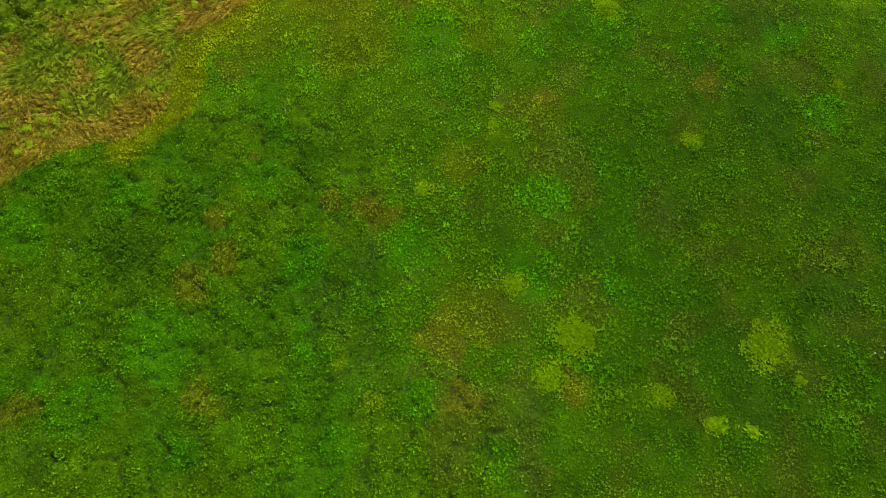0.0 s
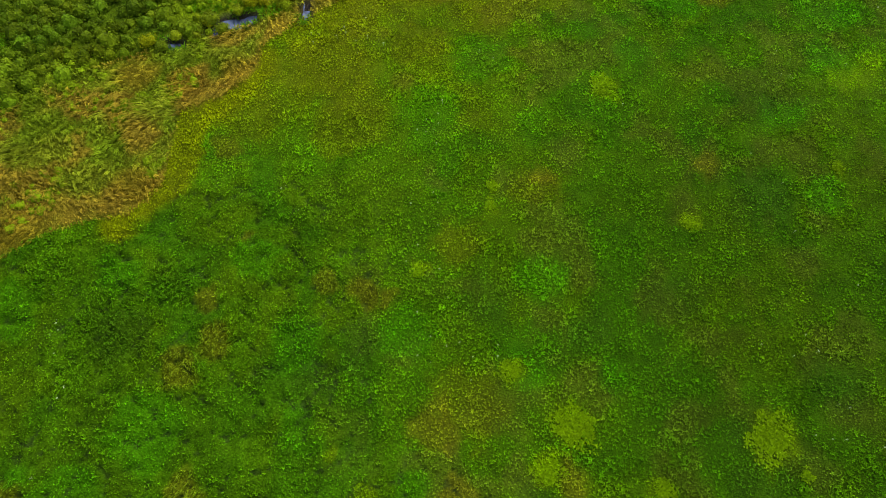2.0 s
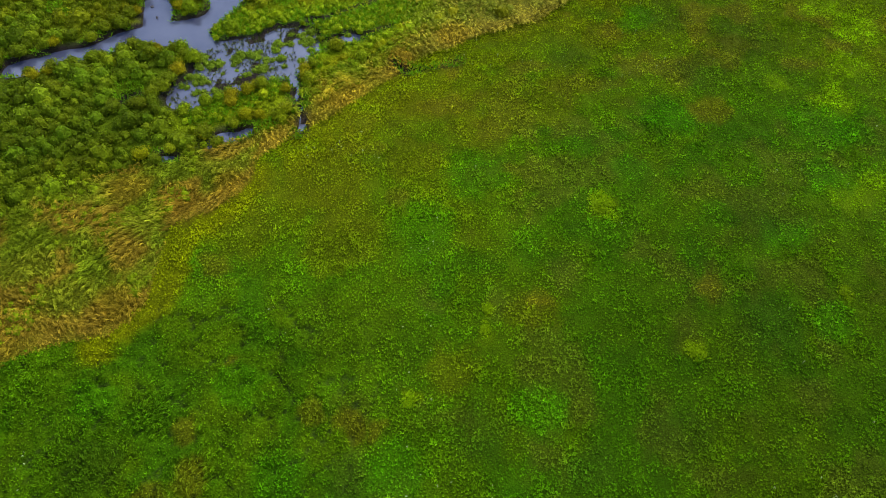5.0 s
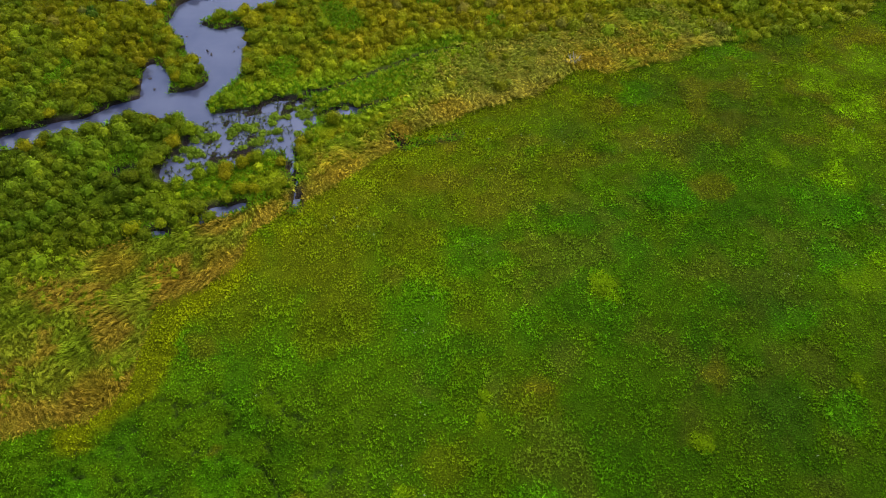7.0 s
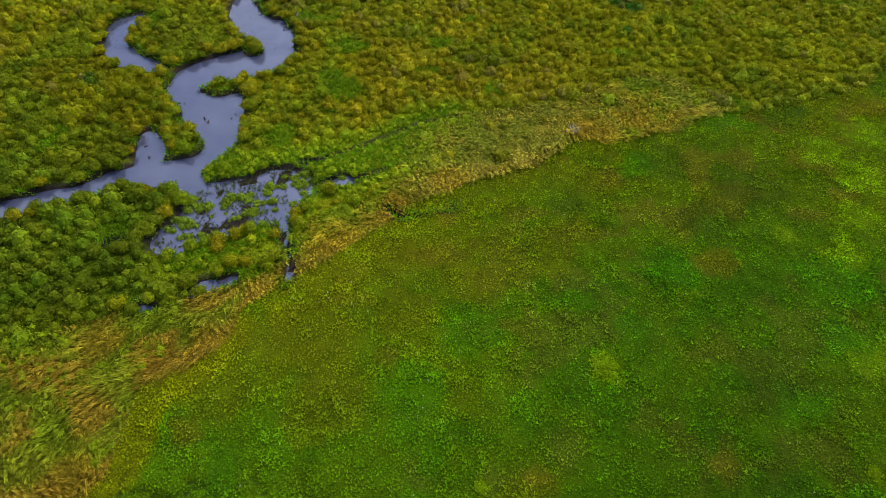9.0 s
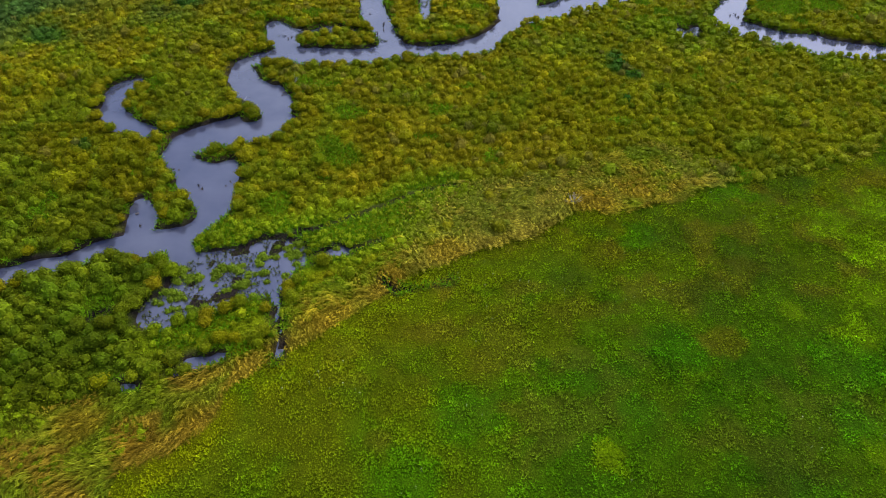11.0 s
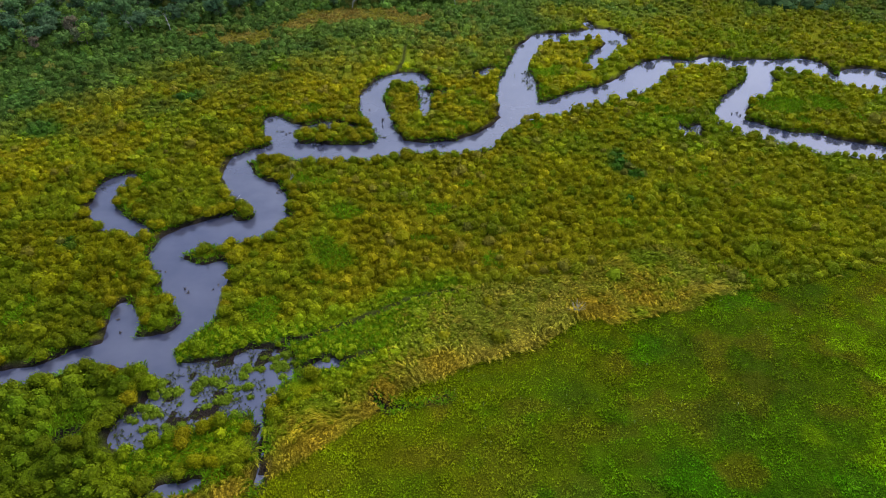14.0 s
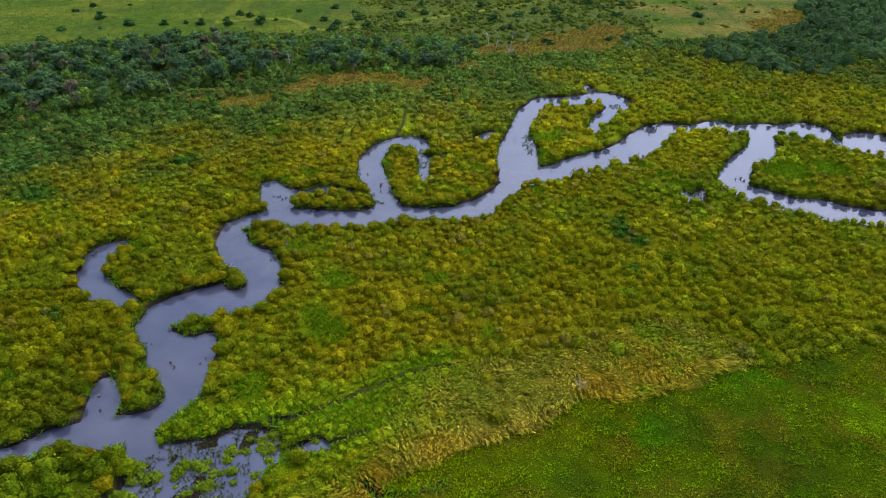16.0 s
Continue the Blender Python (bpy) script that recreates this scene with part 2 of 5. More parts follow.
BROOK = [(-5.9, 166.4, 0.1), (-5.8, 160.8, 0.2), (-6.1, 156.3, 0.3), (-6.7, 152.7, 0.3)]
CREEK = [(31.5, 186.3, 1.4), (33.1, 182.0, 1.4), (33.9, 178.5, 1.5)]
SIDE_POOL = [(41.6, 132.6, 1.1), (41.9, 130.2, 2.5), (43.4, 131.0, 2.4), (44.8, 133.2, 1.5)]
CORNER = [(8.5, 152.8, 2.7), (10.0, 153.7, 3.2), (11.3, 155.6, 2.3)]
POOL = [(-26.9, 77.4, 3.4), (-25.1, 75.1, 3.9), (-22.5, 75.1, 4.0), (-20.0, 75.3, 4.5), (-18.0, 75.9, 5.7), (-16.1, 76.3, 6.6), (-14.6, 76.5, 4.6),
    (-13.3, 75.5, 2.1)]
SOUTH_POOL = [(-15.1, 74.7, 3.6), (-16.7, 73.1, 5.8), (-18.9, 72.6, 6.3), (-21.3, 71.9, 7.6), (-23.3, 70.7, 7.6), (-24.1, 69.3, 4.9),
    (-25.9, 68.5, 4.7), (-26.0, 67.3, 4.1), (-25.3, 66.3, 2.6), (-25.1, 65.5, 1.2)]
DITCH = [(-15.2, 71.3, 1.1), (-14.5, 68.6, 0.7), (-13.9, 66.4, 0.62), (-13.4, 64.8, 0.6), (-13.3, 63.3, 0.5), (-13.2, 61.6, 0.4)]
MUD = [(-11.8, 75.7, 1.1), (-10.8, 76.2, 1.3), (-9.5, 76.7, 1.9), (-8.7, 77.1, 2.0), (-7.9, 77.0, 1.3)]
PONDS = [(-22.3, 60.0, 1.1), (-22.0, 61.0, 1.7), (-20.9, 61.4, 1.7), (-19.8, 61.7, 1.5), (-18.9, 62.3, 1.3)]
SMALL_POND = [(-27.1, 58.6, 0.7), (-25.8, 58.5, 0.9)]
GULLY = [(-16.5, 78.9, 0.8), (-14.6, 79.0, 0.4), (-13.7, 80.0, 0.9), (-12.8, 80.3, 0.6), (-11.9, 80.7, 0.3)]
CLEFT = [(-13.2, 80.2, 0.3), (-10.9, 81.2, 0.3), (-7.7, 83.0, 0.3), (-3.7, 85.5, 0.25), (-1.2, 87.2, 0.2), (1.5, 88.4, 0.2), (4.5, 89.0, 0.1)]
MUD_TAIL = [(-8.2, 77.0, 0.4), (-6.3, 77.9, 0.35), (-4.3, 79.0, 0.2)]
TARN = [(-32.6, 67.1, 0.7), (-31.2, 67.3, 0.8)]
NOTCH = [(-3.9, 72.7, 0.1), (-2.6, 71.2, 0.3), (-0.5, 71.1, 0.1), (3.2, 72.2, 0.0)]
REACHES = [WEST, STUB, MAIN1, BEND, MAIN2, FORK, EAST, SBEND, LOOP, SIDE, INLET, COVE, COVE_ARM, OXBOW, CREEK, SIDE_POOL, CORNER, POOL, SOUTH_POOL, DITCH, MUD, PONDS, SMALL_POND, GULLY, TARN, NOTCH]
ISLETS = [(-26.3, 95.4, 2.7, 1.4), (-24.3, 104.6, 1.3, 1.2)]

# the meadow's border and the far border of the reed belt: y against x
MEADOW_EDGE = [(-300, -20), (-60, 26), (-51.5, 28.5), (-44.9, 30.5), (-37.9, 32.8), (-35.5, 35.0), (-33.8, 36.4), (-27.5, 37.7), (-26.2, 38.9), (-24.7, 40.8),
               (-24.5, 44), (-24.2, 49.4), (-20.6, 51.3), (-18.0, 53.8), (-17.4, 55.7), (-17.0, 58.5), (-14.2, 61.1), (-13.2, 62.2), (-10.6, 63.8), (-7.4, 66.5),
               (-3.5, 70.3), (-0.5, 73.4), (3.3, 75.3), (7.2, 77.5), (11.1, 78.8), (13.9, 80.3), (16.8, 82.4), (19.7, 84.0), (23.8, 84.2), (27.5, 85.7), (31.2, 86.9),
               (38.3, 89.7), (47.1, 92.8), (51.0, 93.4), (58.6, 98), (61.4, 102), (90, 118), (300, 190)]
REED_EDGE = [(-300, 0), (-60, 44), (-43.3, 47.6), (-38.2, 52.9), (-33.8, 55), (-29.1, 56.9), (-24, 57.9), (-19.1, 60.4),
             (-15, 62.6), (-13.5, 67.3), (-10.8, 70.8), (-6.7, 72.5), (-3.2, 77.3), (-2.2, 84.5), (3.4, 88.9),
             (10.5, 89.7), (17.8, 91.5), (28.6, 98.3), (33.4, 96.6), (36.5, 91.0), (39.6, 89.6), (51.6, 92.6), (60, 98), (90, 116), (300, 188)]
ALDER_EDGE = [(-300, 60), (-90, 118), (-69.6, 127), (-58.5, 140), (-41.6, 151), (-24.9, 160), (-8.7, 165), (16, 169),
              (24, 180), (38, 192), (60, 200), (95, 190), (140, 188), (300, 188)]
FIELD_EDGE = [(-300, 160), (-103, 198), (-77, 205), (-57, 211), (-35, 211), (-10, 214), (9, 208), (26, 202), (41, 214), (62, 214), (80, 217), (91, 221),
              (104, 244), (112, 264), (140, 290), (300, 330)]


def edge(rows, x):
    a = np.array(rows, float)
    return np.interp(x, a[:, 0], a[:, 1])


def meadow_line(x, y):
    """The meadow's ragged border."""
    return edge(MEADOW_EDGE, x) + (1.2 + 2.6 * step(4, 22, x)) * (fbm(x, y, 2.6, 401) - 0.5) + 2.0 * step(20, 34, x) * (fbm(x, y, 0.9, 405) - 0.5)


def spline(rows, n=4):
    p = np.array(rows, float)
    p = np.vstack([2 * p[0] - p[1], p, 2 * p[-1] - p[-2]])
    out = []
    for i in range(1, len(p) - 2):
        for k in range(n):
            t = k / n
            out.append(0.5 * (2 * p[i] + (p[i + 1] - p[i - 1]) * t + (2 * p[i - 1] - 5 * p[i] + 4 * p[i + 1] - p[i + 2]) * t * t
                              + (3 * p[i] - p[i - 1] - 3 * p[i + 1] + p[i + 2]) * t ** 3))
    out.append(p[-2])
    return np.array(out)


def shore_distance(x, y):
    """Metres from the water's edge: negative on the water."""
    shape = np.shape(x)
    x, y = np.ravel(x), np.ravel(y)
    best = np.full(x.shape, 40.0)
    for rows in REACHES:
        s = spline(rows)
        for a, b in zip(s[:-1], s[1:]):
            reach = 12 + max(a[2], b[2])
            near = np.where((x > min(a[0], b[0]) - reach) & (x < max(a[0], b[0]) + reach) & (y > min(a[1], b[1]) - reach) & (y < max(a[1], b[1]) + reach))[0]
            if not len(near):
                continue
            px, py, dx, dy = x[near] - a[0], y[near] - a[1], b[0] - a[0], b[1] - a[1]
            t = np.clip((px * dx + py * dy) / (dx * dx + dy * dy + 1e-9), 0, 1)
            d = np.hypot(px - t * dx, py - t * dy) - (a[2] + (b[2] - a[2]) * t) / 2
            best[near] = np.minimum(best[near], d)
    for cx, cy, rx, ry in ISLETS:
        best = np.maximum(best, -(np.hypot((x - cx) / rx, (y - cy) / ry) - 1) * min(rx, ry))
    best = best + (fbm(x, y, 1.8, 3) - 0.5) * np.clip(1.0 - best * 0.05, 0, 1.0)
    return best.reshape(shape)


def line_distance(rows, x, y):
    s = spline(rows)
    best = np.full(np.shape(x), 99.0)
    for a, b in zip(s[:-1], s[1:]):
        dx, dy = b[0] - a[0], b[1] - a[1]
        t = np.clip(((x - a[0]) * dx + (y - a[1]) * dy) / (dx * dx + dy * dy + 1e-9), 0, 1)
        best = np.minimum(best, np.hypot(x - a[0] - t * dx, y - a[1] - t * dy) - (a[2] + (b[2] - a[2]) * t) / 2)
    return best


def cleft(x, y):
    """Metres from the narrow overgrown ditches of the belt."""
    return np.minimum(np.minimum(line_distance(CLEFT, x, y), line_distance(MUD_TAIL, x, y)), line_distance(BROOK, x, y))


def ground_height(x, y, d):
    meadow = step(0, 6, meadow_line(x, y) - y)
    base = 0.22 + 0.16 * fbm(x, y, 5, 11) + 0.10 * meadow * fbm(x, y, 1.7, 12)
    shoal = (0.24 * fbm(x, y, 1.6, 15) - 0.150) * (1 - step(-1.5, 1.0, line_distance(SHOAL, x, y)))
    deep = np.where(shoal != 0, np.maximum(shoal, -0.5), -0.6)
    return (base + 0.12) * step(-0.1, 0.3, d) + deep * step(0.0, 0.9, -d)


def cells(x, y, gap, seed):
    """Distances to the nearest and second nearest of scattered points, about one per cell."""
    x, y = x / gap, y / gap
    xi, yi = np.floor(x).astype(np.int64), np.floor(y).astype(np.int64)
    near = np.full(np.shape(x), 9.0)
    second = near.copy()
    for i in (-1, 0, 1):
        for j in (-1, 0, 1):
            a, b = xi + i, yi + j
            h = np.sin(a * 12.9898 + b * 78.233 + seed) * 43758.5453
            k = np.sin(a * 39.3461 + b * 11.1354 + 3.1 * seed + 1.7) * 24634.6345
            d = np.hypot(a + h - np.floor(h) - x, b + k - np.floor(k) - y)
            second = np.minimum(second, np.maximum(near, d))
            near = np.minimum(near, d)
    return near * gap, second * gap


def lushness(x, y):
    """How tall and billowy the meadow grows: most in its wet west corner."""
    west = step(6, -14, x + 14 * (fbm(x, y, 5, 263) - 0.5)) * step(46, 36, y)
    south = 0.75 * step(12, 2, x + 10 * (fbm(x, y, 4, 265) - 0.5)) * step(22, 12, y)
    return np.clip(np.maximum(west, south), 0, 1) * step(-4.5, 2, y)


def mound_height(x, y):
    """Billows of leafy growth with narrow gaps between them."""
    wx, wy = x + 1.6 * (fbm(x, y, 1.4, 267) - 0.5), y + 1.6 * (fbm(x, y, 1.4, 269) - 0.5)
    a, b = cells(wx, wy, 3.0, 1.3)
    c, d = cells(wx, wy, 0.8, 4.7)
    big = step(0.0, 0.42, b - a) * (0.3 + 1.1 * fbm(x, y, 2.3, 273))
    small = step(0.0, 0.36, d - c) * (0.5 + fbm(x, y, 1.5, 275))
    return lushness(x, y) * (0.42 * big + 0.30 * small)


SHALLOWS = [(18.7, 152.5, 2.6), (19.4, 148.5, 2.6), (-18.5, 131.0, 2.2), (-15.5, 131.2, 2.2), (-22, 131, 1.6), (37.4, 170.5, 1.6), (-0.4, 142, 2.0), (-5.2, 132.1, 1.3), (1.0, 144.8, 2), (-23.8, 129.1, 1.0), (-7.3, 127.7, 1.0), (43, 131, 2)]
SHOAL = [(-15.3, 77.6, 3.5), (-18, 74.6, 6), (-21.5, 71.5, 8), (-24.0, 69.8, 7)]

# plants of the meadow that stand in patches: x, y, radius
LIME_RIM = [(-27.4, 36.6, 0.3), (-25.4, 38.6, 0.5), (-24.0, 41.2, 1.2), (-23.7, 44.4, 1.2), (-23.3, 47.6, 1.4), (-20.8, 50.1, 1.6), (-18.0, 52.6, 1.0), (-16.9, 55.8, 0.4)]
LIME = [(24.8, 16.8, 1.9), (10.2, 17.9, 1.8), (7.8, 14.7, 1.2), (16.6, 51.5, 1.4), (19.9, 10.9, 0.8), (26.7, 14.0, 0.35), (5.1, 39.9, 0.45), (36.7, 41.4, 0.6),
    (-5.5, 13.8, 0.6), (5.6, 22.5, 1.0), (22.3, 35.5, 0.8), (-1.5, 31.5, 0.6), (16.2, 13.1, 0.8), (-7.9, 16.6, 0.6), (5.0, 38.1, 0.5), (22.4, 10.5, 0.5)]
OLIVE = [(9.1, 39.6, 2.4), (5.4, 62.0, 3.8), (-9.0, 55.2, 4.4), (-7.5, 48.1, 3.8), (-16.6, 48.9, 2.6), (12.3, 66.1, 4.0), (-2.3, 64.7, 3.6), (-8.5, 46.4, 2.6),
    (9.0, 66.3, 3.8), (2.2, 33.9, 2.2), (2.1, 19.9, 2.7), (19.8, 76.0, 2.5), (-13.7, 54.7, 3), (-1.5, 58, 3), (16, 69, 3)]
BRIGHT = [(34.5, 38.6, 2.1), (8.8, 30.4, 2.3), (-14.9, 33.0, 2.1), (-34.8, 28.5, 2.8), (-22.0, 17.9, 3.0), (-27.2, 13.7, 2.4), (-1.9, 13.2, 1.5), (-11.0, 24.7, 2.1),
    (-7.7, 9.9, 1.7), (-18.4, 10.2, 1.1), (-26.5, 32.0, 2.3), (-30.9, 15.0, 1.0), (0.0, 48.6, 3.4), (20.4, 55.7, 1.8), (26.2, 62.4, 2.4), (-2.7, 25.5, 2.3),
    (33.4, 47.3, 2.2), (41.0, 62.1, 3.5), (25.0, 79.9, 2.4), (37.4, 88.2, 2.7), (-10.2, 17.5, 1.8), (6.3, 22.7, 1.9), (14.0, 22.0, 1.7), (4.8, 55.6, 3.0), (39.7, 54.7, 2.6)]
TAN = [(-9.0, 31.2, 1.5), (-5.6, 30.0, 1.5), (-20.0, 23.2, 1.6), (-17.6, 25.9, 1.6), (-18.9, 29.0, 1.1), (-0.6, 18.2, 1.9), (1.5, 13.5, 1.3), (25.1, 41.7, 1.4),
    (10.0, 14.1, 1.3), (-16.1, 35.6, 0.8), (-3.7, 29.1, 0.8), (-18.4, 13.6, 1.4), (30.1, 63.9, 2.0), (56.5, 91.2, 2.4), (9.7, 40.8, 1.3), (-32.0, 13.4, 1.6), (-19.5, 45.1, 1.4)]
DARK = [(29.2, 37.8, 2.9), (6.1, 13.0, 1.8), (3.9, 28.9, 2.1), (-9.5, 21.2, 1.9), (-25.6, 26.6, 2.4), (31.3, 21.0, 2.7), (12.6, 26.0, 1.9), (30.8, 70.3, 2.9),
    (31.1, 48.7, 2.7), (44.3, 89.0, 3.4), (36.4, 76.0, 4.0), (16.2, 72.3, 1.9), (22.8, 12.7, 2.5), (20.0, 28.4, 2.4), (22.1, 17.5, 1.3), (-13.7, 23.3, 1.4),
    (-5.9, 24.0, 1.4), (-29.6, 9.3, 1.6), (28.5, 80.0, 2.7)]
YELLOW = [(-23.4, 46.5, 1.5), (-23.0, 43.8, 1.4), (-23.8, 48.9, 1.4), (-25.4, 39.6, 0.9), (-23.9, 41.3, 0.9)]
RUSSET = [(-27.1, 41.4, 1.9), (-29.1, 54.3, 2.7), (-23.9, 52.9, 2.6), (-19.5, 54.6, 2.1), (-3.2, 73.2, 1.9), (3.2, 77.5, 2.6), (-9.0, 67.4, 2.4),
    (20.3, 86.2, 3.1), (-36.6, 36.4, 2.8), (26, 89, 3)]
MEADOW_A, MEADOW_B, MEADOW_C = (0.051, 0.114, 0.001), (0.068, 0.118, 0.001), (0.041, 0.104, 0.001)
GLOW = [(38.5, 68.6, 1.5), (46.7, 71.4, 2.5), (43.4, 65.1, 2.5), (54.2, 85.3, 3.1), (41.3, 52.2, 2.3), (46.8, 82.1, 2.7), (42.6, 52.8, 1.9), (50, 77, 3)]
KINDS = [(OLIVE, (0.120, 0.130, 0.002), 0.5), (GLOW, (0.138, 0.232, 0.001), 0.75), (YELLOW, (0.125, 0.145, 0.001), 0.9), (BRIGHT, (0.050, 0.168, 0.001), 0.62), (TAN, (0.155, 0.120, 0.005), 0.48), (DARK, (0.034, 0.072, 0.003), 0.42), (LIME, (0.128, 0.196, 0.001), 0.7)]


def meadow_colour(x, y):
    c = mix(MEADOW_A, MEADOW_B, 0.7 * step(0.3, 0.7, fbm(x, y, 9, 21)))
    c = mix(c, MEADOW_C, step(0.5, 0.7, fbm(x, y, 5, 31)))
    c = mix(c, (0.053, 0.134, 0.001), 0.4 * step(0.5, 0.66, fbm(x, y, 2.2, 41)))
    c = mix(c, (0.085, 0.092, 0.006), 0.45 * step(0.52, 0.68, fbm(x, y, 3.1, 45)) * step(-14, 2, x))
    c = c * (1.16 - 0.09 * step(-18, 12, x) + 0.26 * step(34, 54, y) * step(-30, -15, x) - 0.12 * step(64, 80, y) - (0.08 + 0.12 * step(78, 58, y)) * step(4, 26, x))[..., None]
    c = c * (1 + np.array([0.66, 0.04, 0.0]) * (step(40, 58, y) * step(-29, -15, x) * np.maximum(step(16, 0, x), 0.8 * step(62, 76, y)))[..., None])
    rim = 1 - step(0.9, 2.4, line_distance(LIME_RIM, x, y) + 1.6 * fbm(x, y, 1.6, 58) - 0.4)
    c = mix(c, (0.165, 0.178, 0.001), 0.9 * rim)
    ragged = 0.45 + 0.7 * fbm(x, y, 0.8, 51) + 0.45 * fbm(x, y, 3.2, 55)
    wx, wy = x + 2.6 * (fbm(x, y, 2.6, 301) - 0.5), y + 2.6 * (fbm(x, y, 2.6, 311) - 0.5)
    for rows, col, share in KINDS:
        w = np.zeros(np.shape(x))
        for cx, cy, r in rows:
            w = np.maximum(w, 1 - step(0.6, 1.15, np.hypot(wx - cx, wy - cy) / (1.12 * r) * ragged))
        c = mix(c, col, w * share)
    return c


# colours of the drier and wetter ground
REED_GREEN, REED_PALE, REED_TAN, SEDGE = (0.104, 0.145, 0.004), (0.138, 0.160, 0.006), (0.218, 0.148, 0.011), (0.098, 0.200, 0.003)
OLIVE_A, OLIVE_B, OLIVE_C, ALDER, FERN = (0.160, 0.154, 0.002), (0.172, 0.157, 0.003), (0.128, 0.150, 0.003), (0.049, 0.097, 0.015), (0.215, 0.150, 0.026)
SEDGE_LINE = [(-27.4, 78.5, 4), (-19.2, 77.5, 7), (-12.5, 78, 7), (-5, 81.5, 5), (-1.9, 85.8, 3), (3.2, 89.6, 2)]
SOUTH_SHORE = [(-14.4, 74.4, 3), (-14.1, 71.1, 3), (-16.9, 69.1, 3), (-19.2, 68.1, 3), (-21.4, 65.8, 3), (-23.5, 64.4, 3)]
GOLDEN = [(-10, 111.8, 3), (2, 118, 4), (40, 172, 5), (52, 175, 5), (-40, 152, 5), (46, 120, 4), (60, 185, 6)]
DARK_CLUMPS = [(29.4, 119.1, 2.2), (31, 116.8, 1.8), (28.5, 109.4, 1.2), (-42.6, 140.6, 3), (-44.8, 97.2, 1.2), (29.4, 122, 1.5), (-62, 128, 4), (-70, 140, 5)]
GLADES = [(5.7, 130.8, 1.8), (-10.8, 105.5, 2.0), (1.9, 105.9, 1.6), (-10.6, 94.6, 2.6), (-17.8, 84.9, 2.2), (62, 140.5, 3.4), (69, 142.0, 3.0), (58.5, 140.2, 2.2), (-41.1, 104.4, 1.5),
    (-39.4, 103.4, 1.3), (-8.0, 140.2, 1.6), (-3, 147.8, 1.6), (-12.6, 98.1, 1.5), (20.9, 152.6, 2.4), (20.1, 145.5, 2.0), (24, 155.3, 1.8), (-28.5, 135.6, 1.9), (-24.2, 133.4, 1.6),
    (-19.8, 136.9, 1.9), (37, 141.5, 1.5), (39.4, 137.7, 1.8), (40.6, 134.6, 1.8), (36.3, 180.6, 2.2), (-32.2, 68.6, 1.7)]
FERN_SPOTS = [(-48, 170, 3), (-41, 168.2, 4), (-36, 168.5, 4), (-30, 176.8, 4), (-26, 182, 5), (-19, 184.3, 5.5), (-11.5, 184.8, 5.5), (-5, 181, 4.5), (32, 213, 9), (39, 214, 9), (42, 223, 8),
    (92, 234, 7), (101, 243, 6), (24, 207, 6), (11, 206, 5.5), (7, 195, 3), (18, 206, 4)]


def spot_weight(rows, x, y):
    ragged = 0.5 + 1.0 * fbm(x, y, 4, 61)
    w = np.zeros(np.shape(x))
    for cx, cy, r in rows:
        w = np.maximum(w, 1 - step(0.5, 1.25, np.hypot(x - cx, y - cy) / r * ragged))
    return w


def reed_colour(x, y):
    c = mix(REED_GREEN, REED_PALE, step(0.4, 0.6, fbm(x, y, 5, 71)))
    c = mix(c, REED_TAN, (0.55 + 0.25 * step(-14, -22, x)) * step(0.44, 0.62, fbm(x, y, 3, 75)))
    c = mix(c, REED_TAN, (0.85 - 0.25 * step(-16, -10, x) - 0.2 * step(4, 18, x)) * step(40, 28, x) * step(0.15, 0.5, fbm(x, y, 4, 79)) * (1 - step(0.5, 2.8, y - meadow_line(x, y) - 2 * fbm(x, y, 5, 77))) * step(-34, -29, x))
    c = mix(c, (0.190, 0.170, 0.020), 0.5 * step(-5, 3, x) * step(0.35, 0.6, fbm(x, y, 7, 271)))
    c = mix(c * 1.08, (0.232, 0.155, 0.009), spot_weight(RUSSET, x, y) * 0.65)
    return c * (1 + np.array([-0.06, -0.10, 0.0]) * step(-14, -22, x)[..., None])


